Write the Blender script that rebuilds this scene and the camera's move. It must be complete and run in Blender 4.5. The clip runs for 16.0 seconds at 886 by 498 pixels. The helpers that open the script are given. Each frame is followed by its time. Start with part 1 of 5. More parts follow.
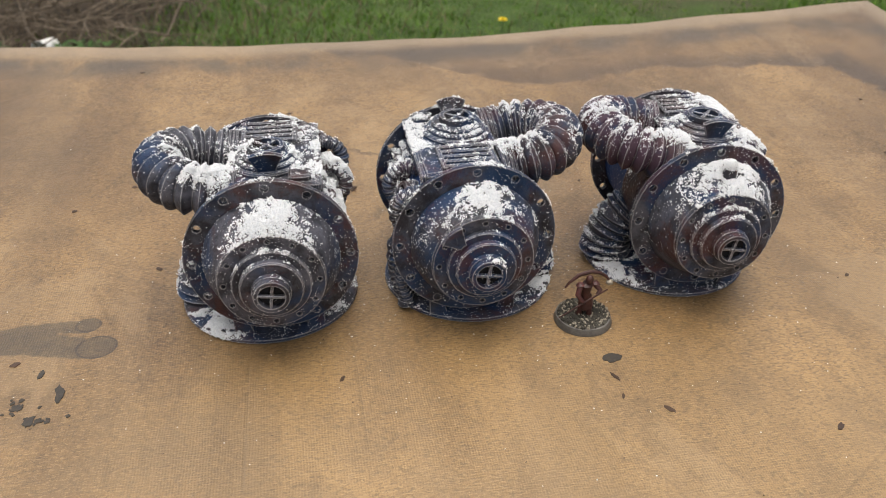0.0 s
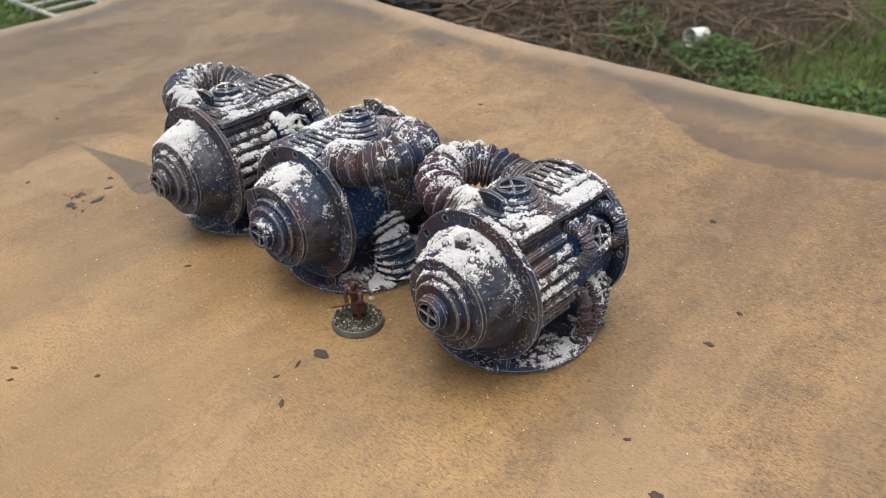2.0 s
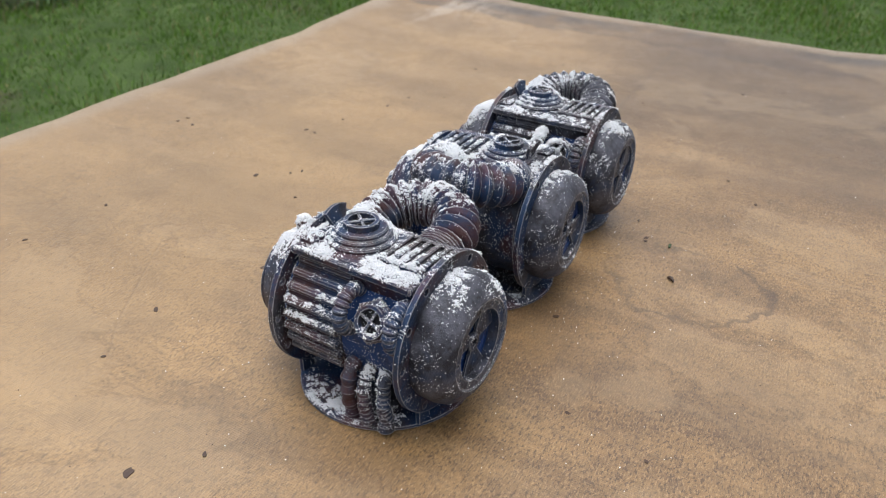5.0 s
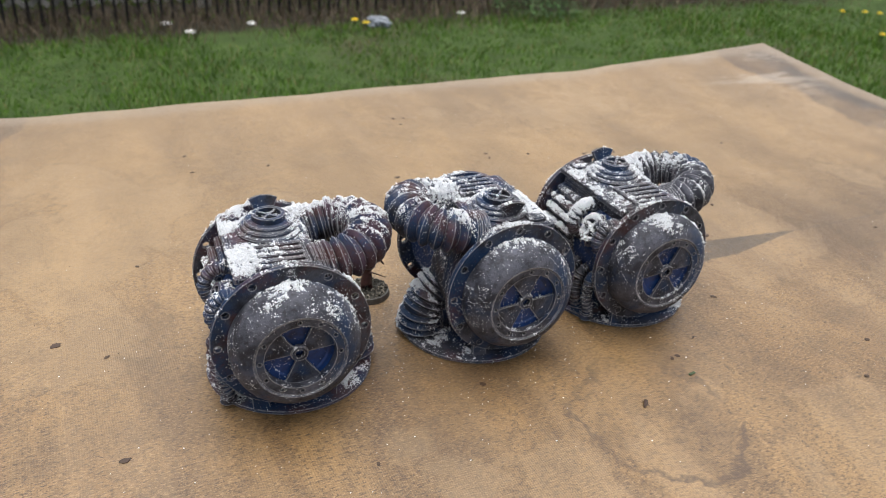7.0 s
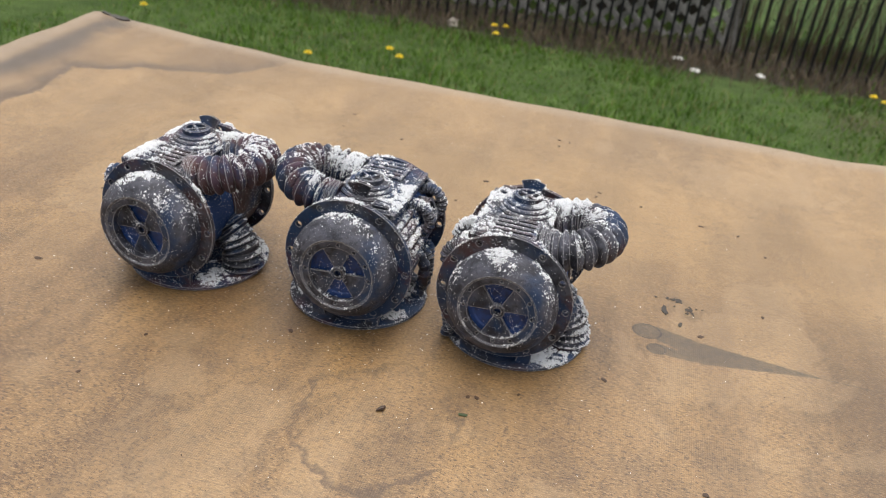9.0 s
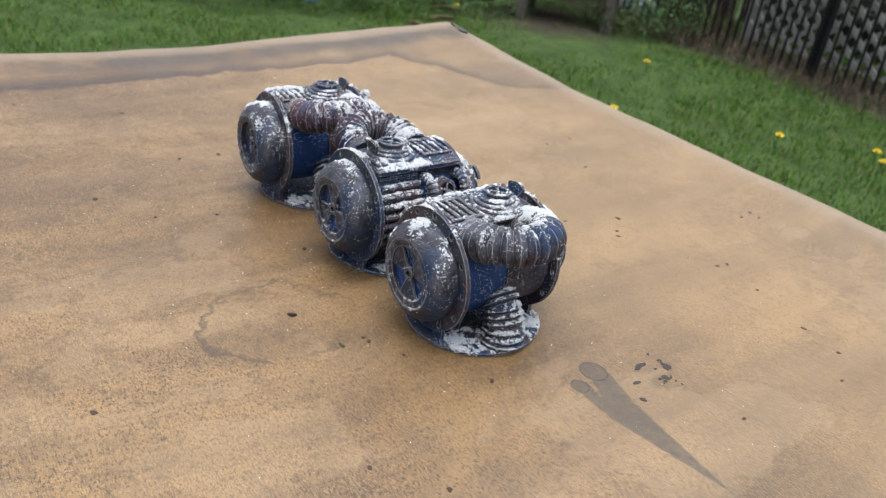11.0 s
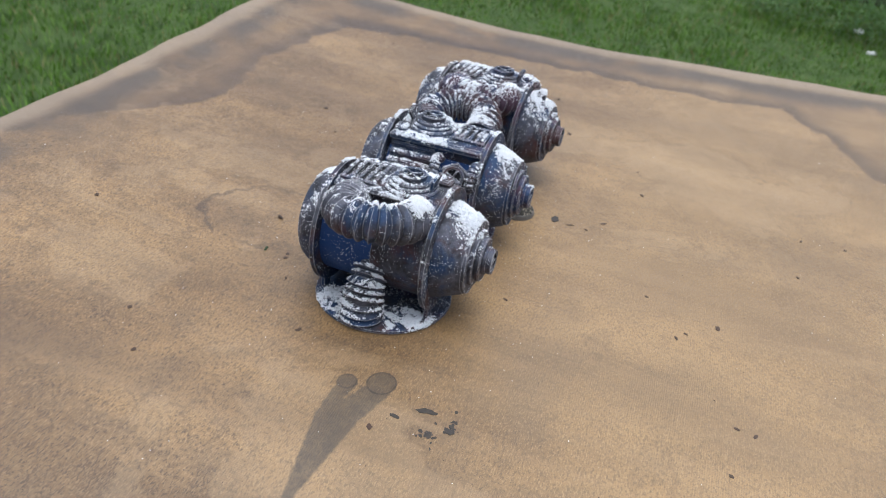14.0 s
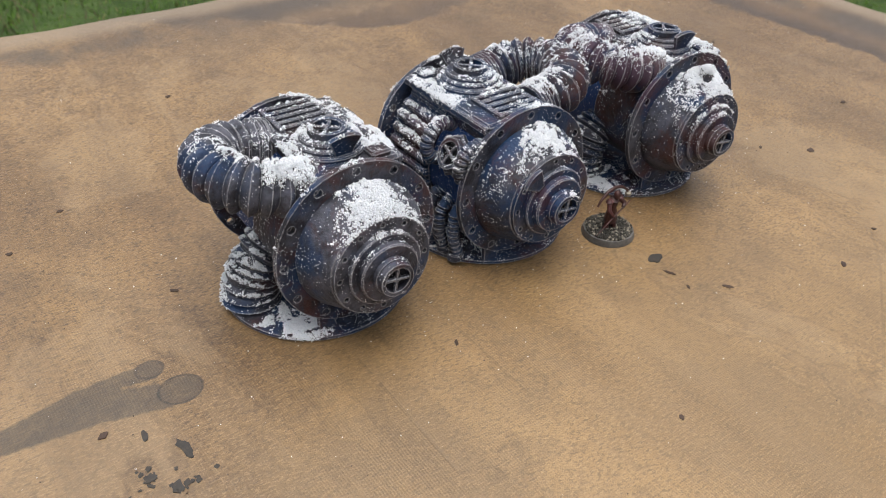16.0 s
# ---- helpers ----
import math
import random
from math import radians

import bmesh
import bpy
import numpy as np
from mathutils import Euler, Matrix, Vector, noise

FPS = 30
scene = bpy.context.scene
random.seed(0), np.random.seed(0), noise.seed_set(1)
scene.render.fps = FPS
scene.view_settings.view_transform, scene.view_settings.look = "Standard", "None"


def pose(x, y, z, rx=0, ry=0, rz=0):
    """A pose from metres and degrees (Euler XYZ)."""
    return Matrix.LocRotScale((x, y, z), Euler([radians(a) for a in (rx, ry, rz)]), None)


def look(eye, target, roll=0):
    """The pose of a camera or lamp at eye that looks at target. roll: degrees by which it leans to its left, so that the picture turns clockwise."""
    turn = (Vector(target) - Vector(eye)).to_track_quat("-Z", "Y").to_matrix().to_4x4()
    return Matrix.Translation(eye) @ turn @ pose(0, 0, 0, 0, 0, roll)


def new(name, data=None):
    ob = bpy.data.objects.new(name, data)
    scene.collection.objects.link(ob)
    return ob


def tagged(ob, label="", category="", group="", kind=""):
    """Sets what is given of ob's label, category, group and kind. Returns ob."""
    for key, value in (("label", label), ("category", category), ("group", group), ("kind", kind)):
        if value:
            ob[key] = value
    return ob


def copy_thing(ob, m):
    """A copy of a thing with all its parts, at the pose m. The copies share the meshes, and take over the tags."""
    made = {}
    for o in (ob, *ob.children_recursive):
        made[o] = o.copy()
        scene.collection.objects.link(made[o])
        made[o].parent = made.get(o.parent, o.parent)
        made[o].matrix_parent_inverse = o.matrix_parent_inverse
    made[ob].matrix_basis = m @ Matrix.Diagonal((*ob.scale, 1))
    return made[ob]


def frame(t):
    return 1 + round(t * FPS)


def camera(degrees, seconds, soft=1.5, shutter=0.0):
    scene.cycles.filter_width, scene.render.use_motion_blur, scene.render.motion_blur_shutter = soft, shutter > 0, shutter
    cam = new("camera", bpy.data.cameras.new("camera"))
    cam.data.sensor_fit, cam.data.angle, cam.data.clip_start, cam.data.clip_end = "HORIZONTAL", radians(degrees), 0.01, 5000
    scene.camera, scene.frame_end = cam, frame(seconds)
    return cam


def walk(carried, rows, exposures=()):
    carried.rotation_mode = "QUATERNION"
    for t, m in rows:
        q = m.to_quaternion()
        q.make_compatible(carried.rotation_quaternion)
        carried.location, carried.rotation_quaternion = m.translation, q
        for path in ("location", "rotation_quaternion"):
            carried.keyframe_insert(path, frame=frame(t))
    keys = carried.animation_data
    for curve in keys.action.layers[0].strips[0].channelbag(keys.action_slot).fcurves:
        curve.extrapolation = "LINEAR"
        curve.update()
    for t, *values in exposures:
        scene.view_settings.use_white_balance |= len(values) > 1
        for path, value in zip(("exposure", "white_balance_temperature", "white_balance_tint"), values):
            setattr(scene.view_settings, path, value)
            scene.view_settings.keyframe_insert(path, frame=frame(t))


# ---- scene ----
cam = camera(57.60, 16.0, soft=0.8)
PATH = [
    (0, (-0.07134, -0.30671, 0.21161), (0.08875, 0.52329, -0.32267), 0.774),
    (0.5, (0.01054, -0.32383, 0.21621), (0.00452, 0.51752, -0.32425), -0.751),
    (1, (0.08988, -0.30358, 0.20874), (-0.10352, 0.51484, -0.33235), -1.457),
    (1.5, (0.17838, -0.28286, 0.21414), (-0.20677, 0.46896, -0.32105), -1.616),
    (2, (0.27004, -0.24649, 0.22831), (-0.28501, 0.39537, -0.30078), -1.490),
    (2.5, (0.31360, -0.18824, 0.22884), (-0.37724, 0.30992, -0.29516), -1.069),
    (3, (0.33877, -0.10142, 0.22966), (-0.45154, 0.22038, -0.29174), -0.697),
    (3.5, (0.36046, -0.02624, 0.22558), (-0.48636, 0.10061, -0.29094), -0.462),
    (4, (0.37906, 0.04383, 0.23494), (-0.47745, -0.02528, -0.27654), 0.010),
    (4.5, (0.35759, 0.11013, 0.22585), (-0.46727, -0.14273, -0.27979), 0.533),
    (4.7, (0.35054, 0.12847, 0.22572), (-0.45306, -0.19095, -0.27647), 0.917),
    (6.8, (0.18715, 0.30106, 0.23980), (-0.24828, -0.45782, -0.24446), 3.597),
    (7, (0.17265, 0.31001, 0.23677), (-0.21834, -0.47448, -0.24459), 3.496),
    (7.5, (0.09902, 0.35793, 0.23875), (-0.17584, -0.47437, -0.24265), 3.853),
    (8, (0.02243, 0.39694, 0.25127), (-0.10841, -0.46241, -0.24311), 4.515),
    (8.5, (-0.05966, 0.37474, 0.24961), (-0.03865, -0.49715, -0.23963), 5.599),
    (9, (-0.12608, 0.36669, 0.24676), (0.05990, -0.48821, -0.23756), 6.568),
    (9.5, (-0.22670, 0.37947, 0.24614), (0.10669, -0.43466, -0.22932), 7.805),
    (9.7, (-0.25760, 0.38108, 0.24986), (0.13166, -0.40474, -0.23073), 7.875),
    (11.8, (-0.44966, 0.17969, 0.25347), (0.33917, -0.21475, -0.21787), 8.697),
    (12, (-0.46968, 0.16780, 0.25904), (0.33780, -0.18031, -0.21718), 8.939),
    (12.5, (-0.47851, 0.10522, 0.25599), (0.36662, -0.11376, -0.23167), 8.962),
    (13, (-0.46267, 0.02179, 0.25245), (0.40014, -0.05775, -0.24678), 8.588),
    (13.5, (-0.44322, -0.04382, 0.25765), (0.41132, 0.02612, -0.25701), 7.812),
    (14, (-0.44325, -0.12732, 0.26497), (0.37752, 0.09604, -0.26081), 7.345),
    (14.5, (-0.37333, -0.17690, 0.25023), (0.38154, 0.19107, -0.29269), 6.375),
    (15, (-0.31211, -0.20358, 0.24071), (0.35566, 0.28913, -0.31725), 5.096),
    (15.5, (-0.25937, -0.22905, 0.22230), (0.31420, 0.35666, -0.35039), 3.673),
    (16, (-0.21203, -0.24643, 0.21550), (0.28085, 0.39466, -0.37278), 2.382),
]
cam.data.dof.use_dof = True
cam.data.dof.focus_distance, cam.data.dof.aperture_fstop = 0.31, 25.0
EXPOSURES = [(0.0, 0.75, 6800, 10.0), (2.0, 0.80, 6800, 10.0), (3.5, 0.83, 6300, 10.0), (4.5, 0.79, 6200, 10.0), (7.0, 0.84, 6350, 9.5), (9.5, 0.90, 6600, 10.0), (12.0, 0.96, 5700, 8.5), (13.5, 0.83, 5650, 9.0), (14.5, 0.76, 5900, 9.5), (15.5, 0.70, 6150, 10.0), (16.0, 0.69, 6350, 10.0)]
walk(cam, [(t, look(eye, target, roll)) for t, eye, target, roll in PATH], EXPOSURES)

from mathutils import bvhtree

# ---------------------------------------------------------------- sky and sun
world = bpy.data.worlds.new("sky")
scene.world = world
world.use_nodes = True
wt = world.node_tree
sky = wt.nodes.new("ShaderNodeTexSky")
sky.sky_type, sky.sun_disc = "NISHITA", False
sky.sun_elevation, sky.sun_rotation = radians(84), radians(198)
sky.air_density, sky.dust_density, sky.ozone_density = 1.0, 6.0, 1.0
haze = wt.nodes.new("ShaderNodeHueSaturation")  # thin cloud greys the sky
haze.inputs["Saturation"].default_value = 0.30
wt.links.new(sky.outputs[0], haze.inputs["Color"])
wt.links.new(haze.outputs[0], wt.nodes["Background"].inputs[0])
wt.nodes["Background"].inputs[1].default_value = 0.12
sun = new("sun", bpy.data.lights.new("sun", "SUN"))
sun.data.energy, sun.data.angle, sun.data.color = 0.95, radians(62), (1.0, 0.95, 0.87)
sun.matrix_world = look((-0.1, 0.1, 4.6), (0, 0, 0))
scene.view_settings.exposure = 1.05


# ---------------------------------------------------------------- material kit
class Kit:
    """A small node builder for one material."""

    def __init__(self, name):
        self.m = bpy.data.materials.new(name)
        self.m.use_nodes = True
        self.t = self.m.node_tree
        self.b = self.t.nodes["Principled BSDF"]
        self.co = self.t.nodes.new("ShaderNodeTexCoord").outputs["Object"]

    def node(self, kind):
        return self.t.nodes.new(kind)

    def put(self, value, socket):
        if isinstance(value, bpy.types.NodeSocket):
            self.t.links.new(value, socket)
        elif isinstance(value, (tuple, list)) and len(value) == 3 and socket.type == "RGBA":
            socket.default_value = (*value, 1)
        else:
            socket.default_value = value

    def noise(self, scale, detail=4, rough=0.55, at=None, warp=0.0):
        n = self.node("ShaderNodeTexNoise")
        self.put(at if at is not None else self.co, n.inputs["Vector"])
        self.put(scale, n.inputs["Scale"]), self.put(detail, n.inputs["Detail"]), self.put(rough, n.inputs["Roughness"])
        self.put(warp, n.inputs["Distortion"])
        return n.outputs["Fac"]

    def ramp(self, value, lo, hi, a=0.0, b=1.0):
        n = self.node("ShaderNodeMapRange")
        n.interpolation_type = "SMOOTHSTEP"
        for v, i in zip((value, lo, hi, a, b), range(5)):
            self.put(v, n.inputs[i])
        return n.outputs[0]

    def math(self, op, a, b=0.0, c=0.0):
        n = self.node("ShaderNodeMath")
        n.operation = op
        for v, i in zip((a, b, c), range(3)):
            self.put(v, n.inputs[i])
        return n.outputs[0]

    def mix(self, fac, a, b):
        n = self.node("ShaderNodeMix")
        n.data_type = "RGBA"
        self.put(fac, n.inputs[0]), self.put(a, n.inputs[6]), self.put(b, n.inputs[7])
        return n.outputs[2]

    def shift(self, offset, scale=(1, 1, 1)):
        n = self.node("ShaderNodeMapping")
        self.put(self.co, n.inputs[0]), self.put(offset, n.inputs[1]), self.put(scale, n.inputs[3])
        return n.outputs[0]

    def random(self):
        return self.node("ShaderNodeObjectInfo").outputs["Random"]

    def island(self):
        return self.node("ShaderNodeNewGeometry").outputs["Random Per Island"]

    def done(self, color, rough=0.6, metal=0.0, bump=None, depth=0.0005, strength=1.0, spec=0.5):
        self.put(color, self.b.inputs["Base Color"]), self.put(rough, self.b.inputs["Roughness"])
        self.put(metal, self.b.inputs["Metallic"]), self.put(spec, self.b.inputs["Specular IOR Level"])
        if bump is not None:
            n = self.node("ShaderNodeBump")
            self.put(strength, n.inputs["Strength"]), self.put(depth, n.inputs["Distance"]), self.put(bump, n.inputs["Height"])
            self.t.links.new(n.outputs[0], self.b.inputs["Normal"])
        return self.m


def painted_metal(name, blue, rust, seed, pale=1.0, tone=(0.004, 0.031, 0.092)):
    """Matt dark gunmetal paint with blue and rust-red washes and dry-brushed pale edges."""
    k = Kit(name)
    at = k.shift((seed, seed * 0.7, seed * 1.3))
    broad, mid, fine = k.noise(34, 3, 0.55, at, 0.6), k.noise(120, 5, 0.6, k.shift((seed + 3, 1, 2))), k.noise(900, 4, 0.6, at)
    col = k.mix(k.ramp(mid, 0.32, 0.68), (0.017 * pale, 0.018 * pale, 0.025 * pale), (0.084 * pale, 0.086 * pale, 0.106 * pale))
    grit = k.noise(420, 5, 0.7, k.shift((seed + 1, 4, 6)))
    col = k.mix(k.math("MULTIPLY", k.ramp(grit, 0.50, 0.68), 0.60), col, (0.012, 0.011, 0.012))
    wash = k.math("ADD", broad, k.math("MULTIPLY", k.math("SUBTRACT", mid, 0.5), 0.35))
    col = k.mix(k.math("MULTIPLY", k.ramp(wash, 0.43 - blue, 0.66 - blue), 0.82), col, tone)
    other = k.math("ADD", k.noise(52, 4, 0.6, k.shift((seed + 7, 5, 3)), 0.5), k.math("MULTIPLY", k.math("SUBTRACT", fine, 0.5), 0.25))
    col = k.mix(k.math("MULTIPLY", k.ramp(other, 0.56 - rust, 0.76 - rust), 0.60), col, (0.085, 0.028, 0.022))
    geo, soft_edge, dot = k.node("ShaderNodeNewGeometry"), k.node("ShaderNodeBevel"), k.node("ShaderNodeVectorMath")
    soft_edge.samples, dot.operation = 4, "DOT_PRODUCT"
    k.put(0.0008, soft_edge.inputs["Radius"])
    k.put(geo.outputs["Normal"], dot.inputs[0]), k.put(soft_edge.outputs["Normal"], dot.inputs[1])
    edge = k.ramp(dot.outputs["Value"], 0.996, 0.92)
    brushed = k.math("MULTIPLY", edge, k.ramp(fine, 0.30, 0.54))
    col = k.mix(k.math("MULTIPLY", brushed, 0.94), col, (0.41, 0.405, 0.42))
    scuffs = k.ramp(k.noise(700, 6, 0.8, k.shift((seed, 2, 9), (1, 1, 0.5))), 0.58, 0.74)
    col = k.mix(k.math("MULTIPLY", scuffs, 0.66), col, (0.25, 0.253, 0.272))
    return k.done(col, k.ramp(mid, 0.2, 0.8, 0.46, 0.66), 0.22, k.math("ADD", fine, k.math("ADD", grit, k.math("MULTIPLY", mid, 1.5))), 0.00045, 0.8, 0.35)


shell_grey = painted_metal("dry_brushed_gunmetal", -0.03, 0.01, 0.3, 1.3)
shell_blue = painted_metal("blue_grey_gunmetal", 0.07, 0.05, 4.1, 1.1)
shell_rust = painted_metal("rusty_gunmetal", -0.01, 0.06, 8.6, 1.15)
cap_grey = painted_metal("matt_grey_gunmetal", -0.08, -0.05, 7.7, 1.25)
hose_red = painted_metal("red_washed_gunmetal", 0.05, 0.20, 6.4)
hose_brown = painted_metal("brown_washed_gunmetal", 0.03, 0.12, 3.3)
metal_dull = painted_metal("gunmetal_dull", -0.02, 0.07, 1.3)
metal_blue = painted_metal("gunmetal_blue", 0.03, 0.07, 5.1)
metal_red = painted_metal("gunmetal_rust_and_blue", 0.03, 0.13, 9.6)
deep_blue_of = painted_metal("deep_blue_paint", 0.24, -0.08, 2.2, 1.0, (0.006, 0.046, 0.175))


def plain(name, color, rough=0.6, metal=0.0, scale=300.0, spread=0.25, depth=0.0003):
    k = Kit(name)
    n = k.noise(scale, 5, 0.65)
    big = k.noise(scale / 9, 3, 0.6)
    f = k.math("ADD", k.math("MULTIPLY", n, 0.6), k.math("MULTIPLY", big, 0.4))
    lo, hi = tuple(c * (1 - spread) for c in color), tuple(min(1, c * (1 + spread)) for c in color)
    return k.done(k.mix(k.ramp(f, 0.3, 0.7), lo, hi), rough, metal, n, depth, 0.6)


def snow_material():
    k = Kit("snow_flock")
    col = k.mix(k.ramp(k.island(), 0, 1), (0.82, 0.85, 0.89), (0.95, 0.96, 0.97))
    return k.done(col, 0.75, 0.0)


snow = snow_material()
fan_blue = plain("deep_blue_recess_paint", (0.004, 0.026, 0.110), 0.42, 0.0, 260, 0.75)
# near-black colour that paints the shade inside ports and grille slots
shadow_gap = plain("black_recess_shade", (0.008, 0.008, 0.011), 0.8)


def cardboard_material():
    """Brown hardboard: felted grain, broad water marks, painted light and shade, a stained rim and a ring-shaped tide
    line.
    """
    k = Kit("stained_board")
    sep = k.node("ShaderNodeSeparateXYZ")
    k.put(k.co, sep.inputs[0])
    x, y = sep.outputs[0], sep.outputs[1]
    broad = k.noise(5.0, 5, 0.6, k.shift((1.0, 2.0, 0), (2.4, 0.75, 1)))
    mid = k.noise(26, 6, 0.65)
    fleck = k.noise(150, 5, 0.7)
    felt = k.noise(720, 4, 0.75, k.shift((0, 0, 0), (0.6, 1.0, 1)))
    fibre = k.noise(1200, 3, 0.8, k.shift((2, 1, 0), (0.35, 1.0, 1)))
    base = k.mix(k.ramp(broad, 0.36, 0.64), (0.126, 0.069, 0.025), (0.300, 0.182, 0.074))
    base = k.mix(k.math("MULTIPLY", k.ramp(mid, 0.45, 0.68), 0.50), base, (0.078, 0.046, 0.023))
    base = k.mix(k.math("MULTIPLY", k.ramp(fleck, 0.50, 0.66), 0.60), base, (0.078, 0.044, 0.023))
    base = k.mix(k.math("MULTIPLY", k.ramp(fleck, 0.48, 0.28), 0.35), base, (0.296, 0.190, 0.094))
    base = k.mix(k.math("MULTIPLY", k.ramp(felt, 0.50, 0.60), 0.78), base, (0.046, 0.025, 0.012))
    base = k.mix(k.math("MULTIPLY", k.ramp(fibre, 0.50, 0.38), 0.42), base, (0.460, 0.315, 0.165))
    strand = k.noise(980, 3, 0.65, k.shift((5, 3, 0), (0.5, 1.0, 1)), 0.8)
    base = k.mix(k.math("MULTIPLY", k.ramp(strand, 0.60, 0.67), 0.75), base, (0.030, 0.016, 0.008))
    # water-stained rim: how far a place lies outside the dry middle
    wob = k.math("MULTIPLY", k.math("SUBTRACT", k.noise(7, 5, 0.6, k.shift((4, 1, 0))), 0.5), 0.085)
    wob = k.math("ADD", wob, k.math("MULTIPLY", k.math("SUBTRACT", k.noise(45, 6, 0.7), 0.5), 0.030))
    east = k.math("SUBTRACT", x, 0.338)
    corner = k.math("MULTIPLY", k.math("SUBTRACT", k.math("SUBTRACT", x, y), 0.555), 0.7)
    north = k.math("SUBTRACT", y, k.ramp(x, -0.1, 0.15, 0.315, 0.230))
    west = k.math("MULTIPLY", k.math("ADD", x, 0.480), -1.0)
    south = k.math("MULTIPLY", k.math("ADD", y, 0.42), -1.0)
    out = k.math("MAXIMUM", k.math("MAXIMUM", east, corner), k.math("MAXIMUM", k.math("MAXIMUM", north, west), south))
    out = k.math("ADD", out, wob)
    wet = k.ramp(out, -0.002, 0.004)
    strong = k.ramp(x, 0.18, 0.33, 0.48, 1.0)
    line = k.math("MULTIPLY", strong, k.math("MULTIPLY", wet, k.ramp(out, 0.026, 0.001)))
    patch = k.ramp(k.noise(9, 5, 0.6, k.shift((8, 3, 1))), 0.35, 0.65, 0.20, 0.70)
    base = k.mix(k.math("MULTIPLY", wet, patch), base, (0.102, 0.060, 0.030))
    base = k.mix(k.math("MULTIPLY", line, 0.75), base, (0.040, 0.030, 0.029))
    # shading of the wavy board put into the colour: dark streaks, then pale bands
    shade_band = k.ramp(k.noise(6, 5, 0.55, k.shift((3, 7, 0), (3.0, 0.45, 1)), 0.5), 0.48, 0.70)
    base = k.mix(k.math("MULTIPLY", shade_band, 0.45), base, (0.119, 0.075, 0.040))
    lit_band = k.ramp(k.noise(6, 5, 0.6, k.shift((9, 2, 0), (3.4, 0.35, 1)), 0.9), 0.42, 0.74)
    base = k.mix(k.math("MULTIPLY", lit_band, 0.36), base, (0.307, 0.207, 0.112))
    # uneven daylight put into the colour: south painted paler, north-west painted darker
    drift = k.math("MULTIPLY", k.math("SUBTRACT", k.noise(8, 4, 0.6, k.shift((5, 6, 0))), 0.5), 0.25)
    lit_south = k.math("MULTIPLY", k.ramp(k.math("ADD", y, drift), 0.02, -0.16), k.ramp(x, -0.60, -0.40))
    base = k.mix(k.math("MULTIPLY", lit_south, 0.36), base, (0.330, 0.218, 0.100))
    base = k.mix(k.math("MULTIPLY", k.math("MULTIPLY", k.ramp(k.math("ADD", x, drift), -0.18, -0.34), k.ramp(y, -0.13, 0.02)), 0.60), base, (0.071, 0.047, 0.027))
    base = k.mix(k.math("MULTIPLY", wet, k.math("MULTIPLY", patch, 0.45)), base, (0.098, 0.060, 0.032))
    base = k.mix(k.math("MULTIPLY", line, 0.62), base, (0.055, 0.036, 0.022))
    # overlapping dried water stains with crisp fringes
    for stretch, off, lo, amount, tone in (((1.5, 0.55, 1), (11, 4, 0), 0.53, 0.20, (0.115, 0.074, 0.039)), ((1.0, 0.8, 1), (2, 13, 0), 0.56, 0.26, (0.330, 0.232, 0.130)), ((0.7, 1.3, 1), (7, 9, 0), 0.57, 0.15, (0.112, 0.080, 0.050))):
        pool = k.noise(7.5, 7, 0.62, k.shift(off, stretch), 0.35)
        base = k.mix(k.math("MULTIPLY", k.ramp(pool, lo, lo + 0.035), k.ramp(pool, lo, lo + 0.16, amount, amount * 0.45)), base, tone)
        fringe = k.math("MULTIPLY", k.ramp(pool, lo - 0.004, lo + 0.002), k.ramp(pool, lo + 0.014, lo + 0.004))
        base = k.mix(k.math("MULTIPLY", fringe, 0.22), base, (0.080, 0.050, 0.027))
    # a pale worn rim with a dark damp band inside it
    rim_x = k.math("MINIMUM", k.math("ADD", x, 0.553), k.math("SUBTRACT", 0.420, x))
    rim_y = k.math("MINIMUM", k.math("ADD", y, 0.363), k.math("SUBTRACT", 0.318, y))
    rim_at = k.math("ADD", k.math("MINIMUM", rim_x, rim_y), k.math("MULTIPLY", wob, 0.30))
    damp_at = k.math("ADD", k.math("MINIMUM", rim_x, k.math("SUBTRACT", 0.318, y)), k.math("MULTIPLY", wob, 0.30))
    band = k.math("MULTIPLY", k.ramp(damp_at, 0.012, 0.026), k.ramp(damp_at, 0.056, 0.030))
    base = k.mix(k.math("MULTIPLY", band, k.ramp(k.noise(11, 5, 0.65, k.shift((1, 12, 0))), 0.36, 0.56, 0.0, 0.80)), base, (0.060, 0.048, 0.037))
    base = k.mix(k.ramp(rim_at, 0.024, 0.008, 0.0, 0.55), base, (0.290, 0.228, 0.160))
    # pale scuffs at one corner
    cx, cy = k.math("ADD", x, 0.49), k.math("ADD", y, 0.30)
    near = k.math("SQRT", k.math("ADD", k.math("POWER", cx, 2), k.math("POWER", cy, 2)))
    scuff = k.math("MULTIPLY", k.ramp(near, 0.10, 0.02), k.ramp(k.noise(18, 5, 0.7, k.shift((2, 8, 0), (0.6, 2.0, 1))), 0.50, 0.60))
    base = k.mix(k.math("MULTIPLY", scuff, 0.45), base, (0.42, 0.36, 0.29))
    # ring-shaped tide line
    dx, dy = k.math("ADD", x, 0.046), k.math("SUBTRACT", y, 0.098)
    far = k.math("SQRT", k.math("ADD", k.math("POWER", k.math("MULTIPLY", dx, 1.12), 2), k.math("POWER", dy, 2)))
    far = k.math("ADD", far, k.math("MULTIPLY", k.math("SUBTRACT", k.noise(38, 5, 0.65), 0.5), 0.048))
    ring = k.math("MULTIPLY", k.ramp(far, 0.0365, 0.0405), k.ramp(far, 0.0440, 0.0412))
